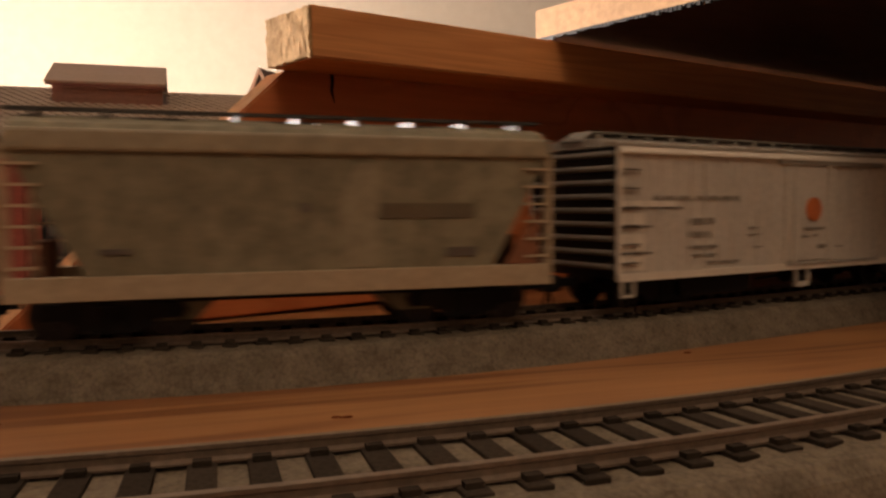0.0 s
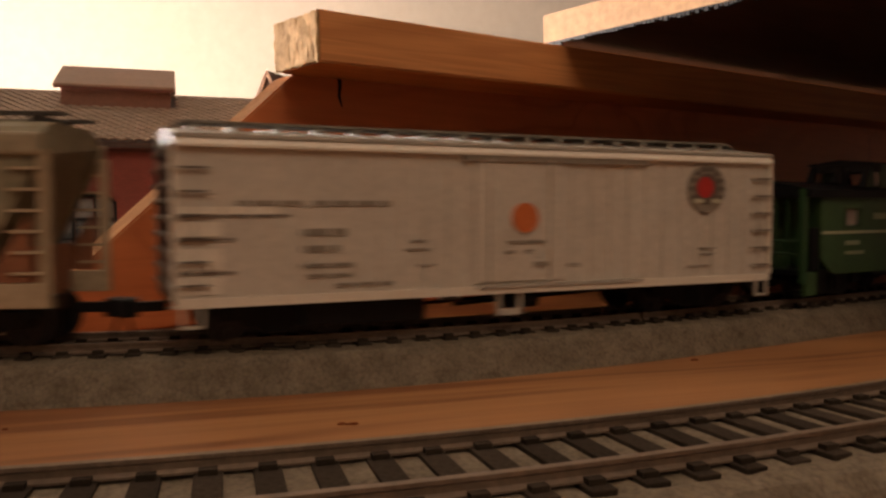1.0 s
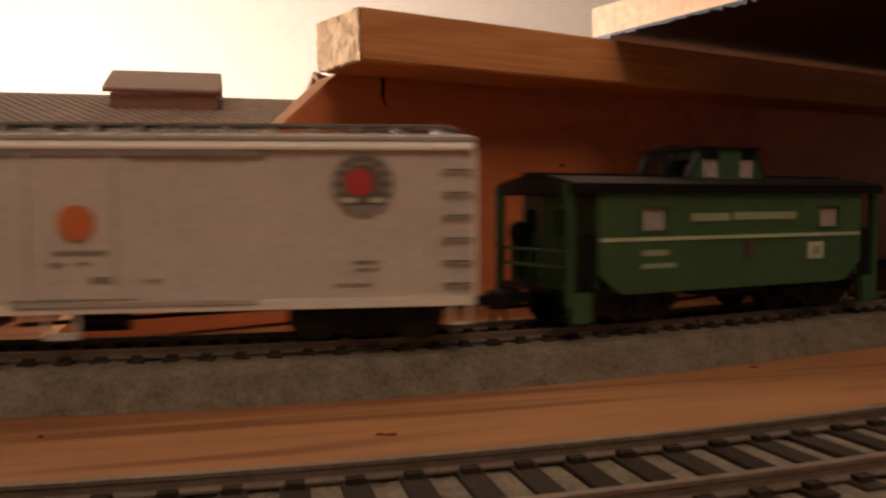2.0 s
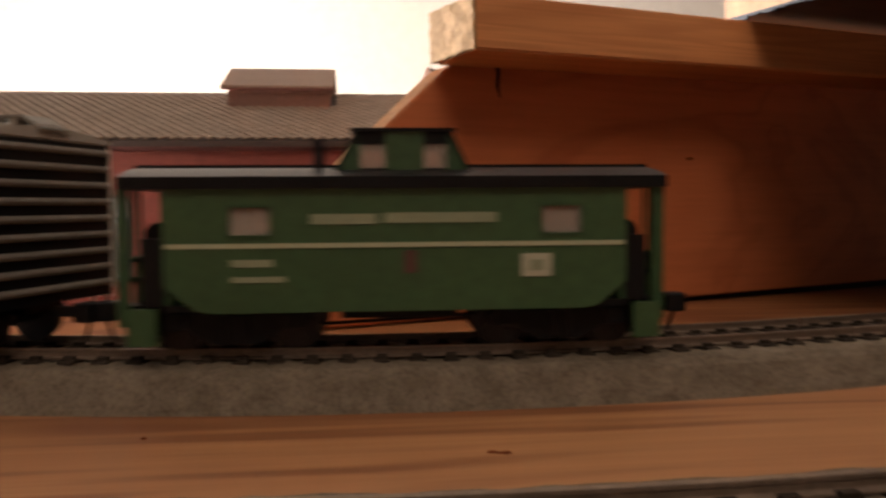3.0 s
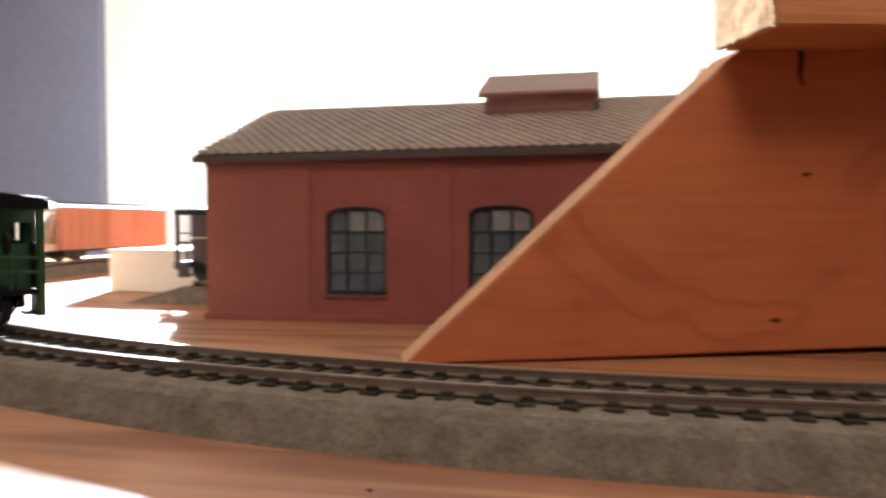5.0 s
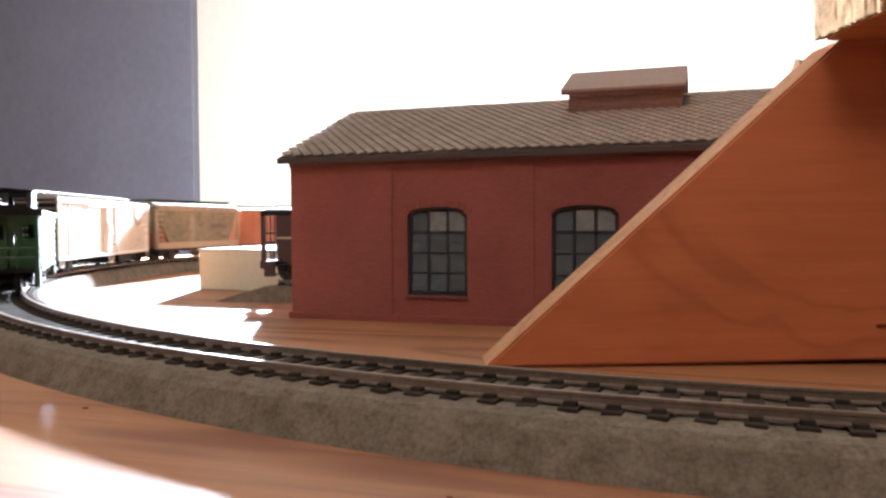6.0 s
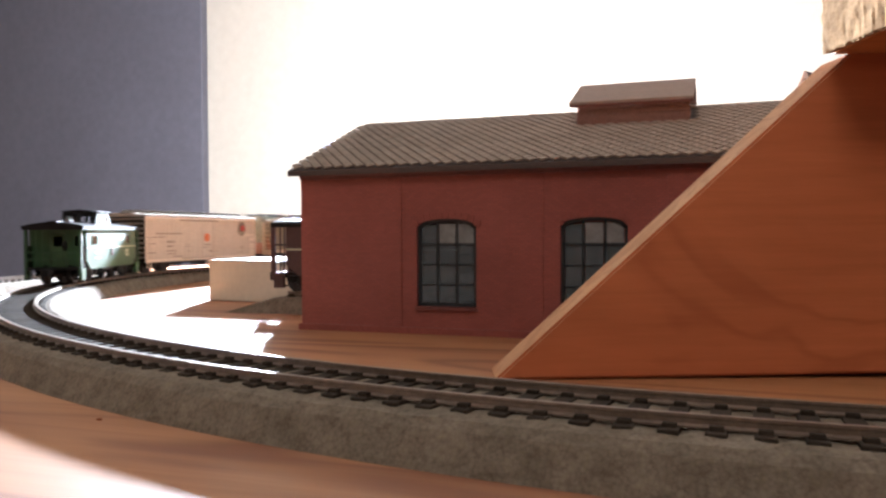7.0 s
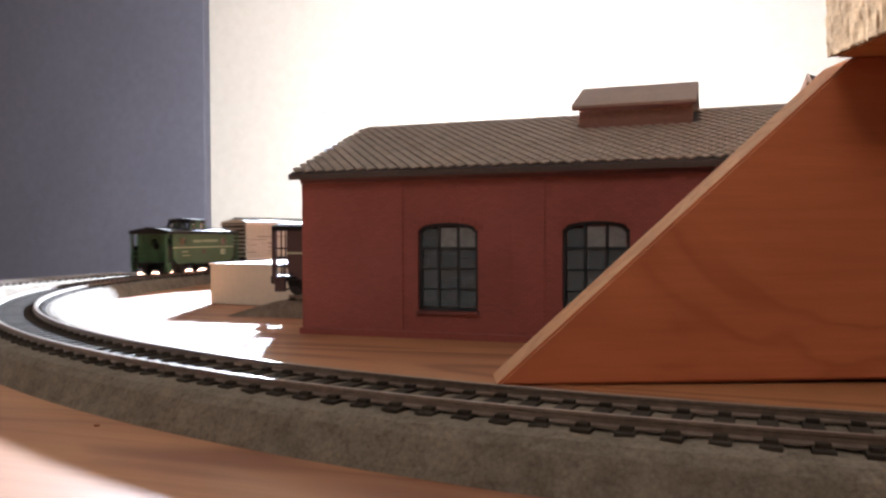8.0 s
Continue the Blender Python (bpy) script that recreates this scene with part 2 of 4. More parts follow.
def part(name, bm, material, parent=None, label="", smooth=False):
    me = bpy.data.meshes.new(name)
    bm.to_mesh(me)
    bm.free()
    for m in (material if isinstance(material, list) else [material]):
        me.materials.append(m)
    if smooth:
        for f in me.polygons:
            f.use_smooth = True
    ob = new(name, me)
    ob.parent = parent
    if label:
        ob["label"] = label
    return ob


def thing(name, label, category, m=None, group="", kind=""):
    ob = new(name)
    ob.empty_display_size = 0.02
    if m is not None:
        ob.matrix_basis = m
    return tagged(ob, label, category, group, kind)


# ---- the room --------------------------------------------------------------
def structure(name, bm, mat, label):
    return tagged(part(name, bm, mat), label, name.split("_")[0], kind="structure")


structure("floor", boxes((-3.0, 3.0, -3.0, 2.52, -0.80, -0.75)), FLOOR, "dark wooden floor boards under the table")
structure("wall_north", boxes((-3.0, 3.0, 2.4, 2.5, -0.75, 1.8)), WALL, "cream painted wall behind the railway, lit by the lamp")
# the next three walls and the ceiling are unseen, added to bounce light
structure("wall_south", boxes((-3.0, 3.0, -3.1, -3.0, -0.75, 1.8)), UNSEEN_WALL, "unseen tan wall, added to bounce a little light")
structure("wall_west", boxes((-3.1, -3.0, -3.0, 2.4, -0.75, 1.8)), UNSEEN_WALL, "unseen tan side wall, added to bounce a little light")
structure("wall_east", boxes((3.0, 3.1, -3.0, 2.4, -0.75, 1.8)), UNSEEN_WALL, "unseen tan side wall, added to bounce a little light")
structure("ceiling", boxes((-3.0, 3.0, -3.0, 2.5, 1.8, 1.88)), CEIL, "unseen ceiling, coloured dim to hold back bounced light")
door = structure("door_1", boxes((-2.75, -1.685, 2.362, 2.397, -0.72, 1.35), bevel=0.004), DARK_DOOR, "dark stained flush door, closed, in the cream wall")

# ---- the table -------------------------------------------------------------
table = thing("table", "reddish pine layout table with a varnished plank top", "table")
part("tabletop", boxes((-0.64, 1.25, -0.55, 1.35, -0.019, 0.0), bevel=0.0015), TABLE_WOOD, table)
for x in (-0.58, 1.19):
    for y in (-0.49, 1.29):
        part("leg", boxes((x - 0.03, x + 0.03, y - 0.03, y + 0.03, -0.75, -0.02), bevel=0.003), PINE, table)


# ---- track -----------------------------------------------------------------
def arc_sweep(bm, profile, radius, a0, a1, steps, rough=0.0, centre=(CX, CY)):
    """Sweep an outline (offset from the radius outwards, height) round the circle's centre."""
    rings = []
    for i in range(steps + 1):
        a = radians(a0 + (a1 - a0) * i / steps)
        ring = []
        for k, (u, w) in enumerate(profile):
            if rough and w > 0.001 and 0 < i < steps:
                u += rough * noise.noise((a * 90, k * 3.1, radius * 50))
                w += (rough if w > 0.0078 else 0.5 * rough) * noise.noise((a * 130, k * 5.3, radius * 70))
            ring.append(bm.verts.new((centre[0] + (radius + u) * math.sin(a), centre[1] - (radius + u) * math.cos(a), w)))
        rings.append(ring)
    k = len(profile)
    for p, q in zip(rings, rings[1:]):
        for j in range(k):
            bm.faces.new((p[j], p[(j + 1) % k], q[(j + 1) % k], q[j]))
    bm.faces.new(rings[0])
    bm.faces.new(rings[-1])
    bmesh.ops.recalc_face_normals(bm, faces=bm.faces[:])
    return bm


def tie_mesh():
    bm = boxes((-0.0017, 0.0017, -0.0124, 0.0124, 0.0050, 0.0085), bevel=0.00025)
    for s in (-1, 1):
        for d in (-1, 1):
            box(bm, -0.0011, 0.0011, s * 0.0083 + d * 0.0018 - 0.0007, s * 0.0083 + d * 0.0018 + 0.0007, 0.0083, 0.0092)
    me = bpy.data.meshes.new("tie")
    bm.to_mesh(me)
    bm.free()
    me.materials.append(TIE)
    return me


RAIL_PROFILE = [(-0.0012, 0.0084), (0.0012, 0.0084), (0.0012, 0.0087), (0.0004, 0.0090), (0.0004, 0.0098),
                (0.0006, 0.0100), (0.0006, 0.0105), (-0.0006, 0.0105), (-0.0006, 0.0100), (-0.0004, 0.0098),
                (-0.0004, 0.0090), (-0.0012, 0.0087)]
BED_HALF = [(0.0225, 0.0), (0.0219, 0.0012), (0.0187, 0.0062), (0.0168, 0.0077), (0.0140, 0.0081), (0.0123, 0.0079)]
BED_PROFILE = [(-0.0225, 0.0)] + BED_HALF + [(-u, w) for u, w in reversed(BED_HALF[1:])]


def track_section(radius, a0, a1, ties, tie_data, label, group, centre=(CX, CY)):
    ob = thing("track_section", label, "model track", group=group)
    part("roadbed", arc_sweep(bmesh.new(), BED_PROFILE, radius, a0 + 0.0005, a1 - 0.0005, 110, 0.0006, centre), BALLAST, ob, "moulded grey ballast roadbed")
    for s in (-1, 1):
        prof = [(u + s * 0.0083, w) for u, w in RAIL_PROFILE]
        part("rail", arc_sweep(bmesh.new(), prof, radius, a0 + 0.015, a1 - 0.015, 24, 0.0, centre), RAIL, ob, "worn nickel silver rail", smooth=False)
    for i in range(ties):
        a = a0 + (a1 - a0) * (i + 0.5) / ties
        t = new("tie", tie_data)
        t.parent = ob
        ar = radians(a)
        t.matrix_basis = pose(centre[0] + radius * math.sin(ar), centre[1] - radius * math.cos(ar), 0, 0, 0, a)
    return ob


# ---- engine house ----------------------------------------------------------
HX0, HX1, HY0, HY1 = -0.162, 0.080, 0.344, 0.492
EAVE, RIDGE, RY = 0.0665, 0.0957, 0.418
WIN_X = [-0.0980, -0.0407, 0.0166]
SILL, SPRING, CROWN, HALF = 0.0110, 0.0423, 0.0455, 0.0123


def arch_z(u):
    """Height of the flat window arch at u = -1..1 across it."""
    return SPRING + (CROWN - SPRING) * math.sqrt(max(0.0, 1 - u * u))


def front_wall(bm, y0, y1):
    xs = [HX0]
    for c in WIN_X:
        xs += [c - HALF, c + HALF]
    xs.append(HX1)
    for i in range(0, len(xs), 2):
        box(bm, xs[i], xs[i + 1], y0, y1, 0, EAVE)
    for c in WIN_X:
        box(bm, c - HALF, c + HALF, y0, y1, 0, SILL)
        k = 12
        pts = [(c + HALF * (2 * i / k - 1), arch_z(2 * i / k - 1)) for i in range(k + 1)]
        prism(bm, pts + [(c + HALF, EAVE), (c - HALF, EAVE)], "y", y0, y1)
    bmesh.ops.remove_doubles(bm, verts=bm.verts[:], dist=0.00001)
    return bm


def arched_window(parent, c, y):
    w = part("window", boxes((c - HALF - 0.0006, c + HALF + 0.0006, y - 0.0012, y + 0.0016, SILL - 0.0012, SILL)), TRIM_RED, parent, "arched factory window with dark glazing bars")
    bm = bmesh.new()
    k = 12
    outer = [(c + HALF * (2 * i / k - 1), arch_z(2 * i / k - 1)) for i in range(k + 1)]
    inner = [(c + (HALF - 0.0011) * (2 * i / k - 1), arch_z(2 * i / k - 1) - 0.0012) for i in range(k + 1)]
    for i in range(k):
        prism(bm, [outer[i], outer[i + 1], inner[i + 1], inner[i]], "y", y + 0.0012, y + 0.0026)
    box(bm, c - HALF, c - HALF + 0.0011, y + 0.0012, y + 0.0026, SILL, SPRING)
    box(bm, c + HALF - 0.0011, c + HALF, y + 0.0012, y + 0.0026, SILL, SPRING)
    box(bm, c - HALF, c + HALF, y + 0.0012, y + 0.0026, SILL, SILL + 0.0012)
    part("window_frame", bm, FRAME_DARK, w)
    for f in (-1 / 3, 1 / 3):
        part("glazing_bar", boxes((c + HALF * f - 0.00045, c + HALF * f + 0.00045, y + 0.0014, y + 0.0024, SILL + 0.001, CROWN - 0.0013)), FRAME_DARK, w)
    zs = [SILL + 0.0012, SILL + 0.0085, SILL + 0.0165, SILL + 0.0245, SPRING - 0.001]
    for k, z in enumerate(zs[1:-1]):
        t = 0.0005 if k == 2 else 0.00025
        part("glazing_bar", boxes((c - HALF + 0.001, c + HALF - 0.001, y + 0.0014, y + 0.0024, z - t, z + t)), FRAME_DARK, w)
    for i in range(3):
        for j in range(4):
            x0 = c - HALF + 0.0011 + i * (2 * HALF - 0.0022) / 3
            top = zs[j + 1] if j < 3 else arch_z(((x0 - c) / HALF) * 0.6) - 0.0016
            # upper panes painted pale grey for the brightness seen through them
            pane = part("pane", boxes((x0 + 0.0004, x0 + (2 * HALF - 0.0022) / 3 - 0.0004, y + 0.0017, y + 0.0021, zs[j] + 0.0003, top - 0.0003)), GREY_PANE if j == 3 and i > 0 else GLASS, w)
            pane.visible_shadow = False


def engine_house():
    ob = thing("engine_house", "red brick model engine house with shingled gable roof and roof vent", "model building")
    part("wall", front_wall(bmesh.new(), HY0, HY0 + 0.003), BRICK, ob)
    part("wall", boxes((HX0, HX1, HY1 - 0.003, HY1, 0, EAVE)), BRICK, ob)
    for x in (HX0, HX1 - 0.003):
        bm = prism(bmesh.new(), [(HY0 + 0.003, 0), (HY1 - 0.003, 0), (HY1 - 0.003, EAVE), (RY, RIDGE - 0.002), (HY0 + 0.003, EAVE)], "x", x, x + 0.003)
        if x > HX0:
            part("gable_wall", bm, BRICK_PLAIN, ob)
        else:
            bm.free()
            door_h, half = 0.0640, 0.0215
            bm = prism(bmesh.new(), [(HY0 + 0.003, 0), (RY - half, 0), (RY - half, door_h), (RY + half, door_h), (RY + half, 0), (HY1 - 0.003, 0), (HY1 - 0.003, EAVE), (RY, RIDGE - 0.002), (HY0 + 0.003, EAVE)], "x", x, x + 0.003)
            part("gable_wall", bm, BRICK_PLAIN, ob, "brick gable with an open doorway")
    for x in (-0.0657, -0.0084, 0.0489, -0.1230):
        part("pilaster", boxes((x - 0.0063, x + 0.0063, HY0 - 0.0005, HY0 + 0.0005, 0.0, EAVE - 0.0042), bevel=0.0002), BRICK, ob)
    part("plinth", boxes((HX0 - 0.0008, HX1 + 0.0008, HY0 - 0.0014, HY0 + 0.0005, 0, 0.0026), bevel=0.0002), BRICK_PLAIN, ob)
    part("cornice", boxes((HX0, HX1, HY0 - 0.0012, HY0 + 0.0005, EAVE - 0.0042, EAVE - 0.0006), (HX0, HX1, HY0 - 0.0020, HY0 + 0.0004, EAVE - 0.0022, EAVE - 0.0006)), TRIM_RED, ob)
    for c in WIN_X:
        arched_window(ob, c, HY0)
        for i in range(11):
            u = -1 + 2 * i / 10
            x, z = c + (HALF + 0.0006) * u, arch_z(u) + 0.0013
            bm = boxes((-0.00115, 0.00115, HY0 - 0.0004, HY0 + 0.0004, -0.0013, 0.0013))
            bmesh.ops.transform(bm, matrix=pose(x, 0, z, 0, u * 18, 0), verts=bm.verts)
            part("arch_brick", bm, BRICK_PLAIN, ob)
    for sgn, ye in ((-1, HY0 - 0.004), (1, HY1 + 0.004)):
        ze = EAVE - 0.0006
        bm = prism(bmesh.new(), [(ye, ze), (RY, RIDGE - 0.0012), (RY, RIDGE - 0.0032), (ye, ze - 0.0022)], "x", HX0 - 0.004, HX1 + 0.004)
        part("roof", bm, ROOF_BOARD, ob, "roof slope of weathered brown shingles")
    part("ridge_cap", prism(bmesh.new(), [(RY - 0.0022, RIDGE - 0.0012), (RY, RIDGE), (RY + 0.0022, RIDGE - 0.0012), (RY, RIDGE - 0.0016)], "x", HX0 - 0.004, HX1 + 0.004), SHINGLE, ob)
    # roof vent on the ridge
    vent = part("roof_vent", boxes((-0.0541, -0.0086, RY - 0.0280, RY + 0.0280, 0.080, 0.0945)), VENT_WOOD, ob, "boarded ridge vent with its own small gable roof")
    for k in range(4):
        z = 0.0852 + 0.0022 * k
        part("board", boxes((-0.0544, -0.0083, RY - 0.0284, RY - 0.0279, z, z + 0.0018)), VENT_WOOD, vent)
    part("vent_roof", prism(bmesh.new(), [(RY - 0.0315, 0.0948), (RY, 0.1076), (RY + 0.0315, 0.0948), (RY + 0.0315, 0.0937), (RY, 0.1062), (RY - 0.0315, 0.0937)], "x", -0.0572, -0.0068), VENT_ROOF, vent)
    part("fascia", boxes((-0.0570, -0.0070, RY - 0.0313, RY - 0.0307, 0.0928, 0.0938)), TRIM_RED, vent)
    return ob


def shingles(ob):
    """Diamond shingles on the near slope, with narrow dark joints between them."""
    ye, ze = HY0 - 0.0042, EAVE - 0.0004
    length = math.hypot(RY - ye, RIDGE - ze)
    tilt = math.degrees(math.atan2(RIDGE - ze, RY - ye))
    w, h, thick, gap = 0.0047, 0.0062, 0.0006, 0.84
    pitch = h / 2
    outline = [(0, -h / 2 * gap), (w / 2 * gap, 0), (0, h / 2 * gap), (-w / 2 * gap, 0)]

    def diamond(bm, m):
        lo = [bm.verts.new(m @ Vector((u, v, 0))) for u, v in outline]
        hi = [bm.verts.new(m @ Vector((u, v, thick))) for u, v in outline]
        bm.faces.new(hi)
        for i in range(4):
            bm.faces.new((lo[i], lo[(i + 1) % 4], hi[(i + 1) % 4], hi[i]))

    single = bmesh.new()
    diamond(single, Matrix.Identity(4))
    bmesh.ops.recalc_face_normals(single, faces=single.faces[:])
    me = bpy.data.meshes.new("shingle")
    single.to_mesh(me)
    single.free()
    me.materials.append(SHINGLE)
    rest = bmesh.new()
    rnd = random.Random(12)
    count = 0
    for r in range(int(length / pitch) - 1):
        d = 0.0026 + r * pitch
        n = int((HX1 - HX0 + 0.006) / w)
        for i in range(n + (r % 2)):
            x = HX0 - 0.0028 + w * (i + (0.5 if r % 2 == 0 else 0.0))
            y = ye + d * math.cos(radians(tilt))
            if -0.0560 < x < -0.0065 and y > RY - 0.0290:
                continue
            m = Matrix.Translation((x, ye, ze)) @ pose(0, 0, 0, tilt) @ Matrix.Translation((0, d, 0.0003)) @ pose(0, 0, 0, -2.5 + rnd.uniform(-1.2, 1.2), rnd.uniform(-2, 2), rnd.uniform(-2, 2))
            if -0.13 < x < 0.03 and r < 9 and count < 300:
                o = new("shingle", me)
                o.parent = ob
                o.matrix_basis = m
                count += 1
            else:
                diamond(rest, m)
    bmesh.ops.recalc_face_normals(rest, faces=rest.faces[:])
    tagged(part("shingle_field", rest, SHINGLE, ob), kind="stuff")


# ---- bench bracket, strip and upper deck ----------------------------------
GA = 19.9
GM = pose(-0.0546, 0.257, 0, 0, 0, GA)      # bracket space: x along the panel, y behind its face


def bracket():
    ob = thing("support_panel", "orange-red plywood panel with a mitred end holding the upper deck", "wooden bracket", GM)
    bm = prism(bmesh.new(), [(0, 0), (0.75, 0.0085), (0.75, 0.103), (0.0965, 0.0880)], "y", 0, 0.0165)
    bmesh.ops.bevel(bm, geom=bm.edges[:], offset=0.0007, segments=2, affect="EDGES")
    bm.faces.ensure_lookup_table()
    for f in bm.faces:
        if f.normal.x < -0.4 and f.normal.z > 0.3:
            f.material_index = 1
    part("panel", bm, [PLY_WOOD, PLY_EDGE], ob)
    # fills the gap under the panel black and blocks the lamp's light there
    part("gap_filler", boxes((0.012, 0.75, 0.005, 0.0160, 0.0, 0.0045)), BLACK, ob, "black filler for the dark gap under the panel")
    crack = [(0.1145, 0.0905, 0.0009), (0.1150, 0.0855, 0.0007), (0.1146, 0.0815, 0.0006), (0.1158, 0.0775, 0.0002)]
    bm = bmesh.new()
    for (x0, z0, w0), (x1, z1, w1) in zip(crack, crack[1:]):
        prism(bm, [(x0 - w0, z0), (x0 + w0, z0), (x1 + w1, z1), (x1 - w1, z1)], "y", -0.0002, 0.001)
    part("crack", bm, BLACK, ob, "dark split running down from the top edge")
    for x, z, r in ((0.1172, 0.0526, 0.0009), (0.1675, 0.0247, 0.0010), (0.108, 0.0105, 0.0010), (0.203, 0.058, 0.0012)):
        bm = disc(bmesh.new(), 0, -0.0001, 0, 1, 0.0006, 12)
        bmesh.ops.transform(bm, matrix=Matrix.Translation((x, 0, z)) @ Matrix.Diagonal((r * 1.7, 1, r * 0.5, 1)), verts=bm.verts)
        part("knot", bm, KNOT, ob, "small brown knot")
    return ob


def strip():
    ob = thing("wood_strip", "sawn pine strip with rough cut end on the panel", "wooden strip", GM @ pose(0.0895, 0, 0.0874, 0, -1.1, 0))
    y0, y1, top = -0.028, 0.0015, 0.0172
    bm = boxes((0.0022, 0.64, y0, y1, 0, top))
    bmesh.ops.bevel(bm, geom=[e for e in bm.edges if abs(e.verts[0].co.x - e.verts[1].co.x) > 0.1], offset=0.0007, segments=3, affect="EDGES")
    part("board", bm, PINE, ob, "orange pine board with fine straight grain")
    # torn end grain: saw ridges, chipped corners
    rnd = random.Random(4)
    n = 26
    bm = bmesh.new()
    front = {}
    for i in range(n + 1):
        for j in range(n + 1):
            u, w = i / n, j / n
            edge = min(u, 1 - u, w, 1 - w)
            x = 0.0004 - 0.0016 * (u - 0.5) + 0.0004 * noise.noise((u * 4, w * 3, 3)) + 0.00013 * noise.noise((u * 19, w * 4, 9)) + rnd.uniform(-0.00003, 0.00003)
            y, z = y0 + u * (y1 - y0), w * top
            if edge == 0:
                x += 0.0007 * rnd.random()
                y += (0.5 - u) * 0.0007 * rnd.random()
                z += (0.5 - w) * 0.0007 * rnd.random()
            front[i, j] = bm.verts.new((x, y, z))
    for i in range(n):
        for j in range(n):
            bm.faces.new((front[i, j], front[i, j + 1], front[i + 1, j + 1], front[i + 1, j]))
    ext = bmesh.ops.extrude_edge_only(bm, edges=[e for e in bm.edges if e.is_boundary])["geom"]
    for v in ext:
        if isinstance(v, bmesh.types.BMVert):
            v.co.x = 0.0022
            v.co.y = min(max(v.co.y, y0 + 0.0004), y1 - 0.0004)
            v.co.z = min(max(v.co.z, 0.0004), top - 0.0004)
    bmesh.ops.recalc_face_normals(bm, faces=bm.faces[:])
    part("sawn_end", bm, PINE_END, ob, "rough pale end grain with torn edges")
    return ob


def deck():
    # left end of the deck stands square to the panel
    ob = thing("upper_deck", "upper plywood deck coloured dark for shade, with pale sawn edge, on the strip", "shelf", GM @ pose(0.205, 0, 0.1090, 0, -1.1, 0))
    # front part reaches out of view to block light on the right side
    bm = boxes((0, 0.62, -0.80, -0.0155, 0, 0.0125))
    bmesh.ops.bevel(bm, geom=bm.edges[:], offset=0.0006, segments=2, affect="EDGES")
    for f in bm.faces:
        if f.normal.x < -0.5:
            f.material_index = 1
    part("board", bm, [DECK_PLY_SHADED, DECK_EDGE], ob)
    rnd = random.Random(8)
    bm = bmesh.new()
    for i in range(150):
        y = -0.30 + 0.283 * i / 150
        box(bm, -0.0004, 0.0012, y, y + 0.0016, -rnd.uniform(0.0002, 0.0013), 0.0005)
    # black keeps the splinters dark where the lamp would light them
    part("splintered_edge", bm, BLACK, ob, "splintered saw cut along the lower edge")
    for x in (0.50,):
        for y in (-0.60,):
            part("post", boxes((x, x + 0.03, y, y + 0.03, -0.118, 0.0), bevel=0.001), PINE, ob)
    return ob


# ---- rolling stock ---------------------------------------------------------
def wheel_profile():
    bm = bmesh.new()
    for s in (-1, 1):
        for r, a, c in ((0.0053, 0.0072, 0.0092), (0.0061, 0.0065, 0.0073), (0.0022, 0.0091, 0.0097)):
            g = bmesh.ops.create_cone(bm, cap_ends=True, segments=20, radius1=r, radius2=r, depth=c - a)["verts"]
            bmesh.ops.transform(bm, matrix=pose(0, s * (a + c) / 2, 0, 90), verts=g)
        for k in range(4):
            box(bm, math.cos(k * 1.571) * 0.0034 - 0.0006, math.cos(k * 1.571) * 0.0034 + 0.0006, s * 0.0091, s * 0.0095, math.sin(k * 1.571) * 0.0034 - 0.0006, math.sin(k * 1.571) * 0.0034 + 0.0006)
    rod(bm, (0, -0.011, 0), (0, 0.011, 0), 0.0011)
    return bm


def sideframe(bm, y, s):
    y0, y1 = (y, y + 0.0018) if s > 0 else (y - 0.0018, y)
    prism(bm, [(-0.0152, 0.0032), (-0.0135, 0.0048), (-0.006, 0.0050), (-0.0035, 0.0062), (0.0035, 0.0062), (0.006, 0.0050), (0.0135, 0.0048), (0.0152, 0.0032), (0.0140, 0.0012), (0.0098, 0.0016), (0.0045, -0.0016), (-0.0045, -0.0016), (-0.0098, 0.0016), (-0.0140, 0.0012)], "y", y0, y1)
    for x in (-0.0116, 0.0116):
        box(bm, x - 0.0019, x + 0.0019, y0 - (0.0008 if s < 0 else 0), y1 + (0.0008 if s > 0 else 0), 0.0014, 0.0050, bevel=0.0003)
    for x in (-0.0014, 0.0014):
        rod(bm, (x, (y0 + y1) / 2 + s * 0.0006, -0.0008), (x, (y0 + y1) / 2 + s * 0.0006, 0.0042), 0.0011)
    return bm


WHEELSETS = []


def truck(parent, x):
    """A two-axle truck: bolster, side frames and two turning wheelsets. Heights are from the wheel centre less 2 mm."""
    t = part("truck", boxes((-0.0035, 0.0035, -0.0110, 0.0110, 0.0016, 0.0056), (-0.0022, 0.0022, -0.0022, 0.0022, 0.005, 0.0074)), BLACK, parent, "black two-axle freight truck")
    t.location = (x, 0, 0.0032)
    for s in (-1, 1):
        part("sideframe", sideframe(bmesh.new(), s * 0.0112, s), BLACK, t)
    for dx in (-0.0116, 0.0116):
        w = part("wheelset", wheel_profile(), WHEEL, t, "metal wheelset", smooth=False)
        w.location = (dx, 0, 0.0021)
        WHEELSETS.append((w, dx))
    return t


def coupler(parent, x, s):
    bm = boxes((min(x, x + s * 0.0075), max(x, x + s * 0.0075), -0.0011, 0.0011, 0.0062, 0.0084))
    box(bm, min(x + s * 0.006, x + s * 0.0105), max(x + s * 0.006, x + s * 0.0105), -0.0026, 0.0022, 0.0052, 0.0094, bevel=0.0006)
    rod(bm, (x + s * 0.0085, 0, 0.0055), (x + s * 0.0070, 0, 0.0008), 0.0004)
    part("coupler", bm, BLACK, parent)


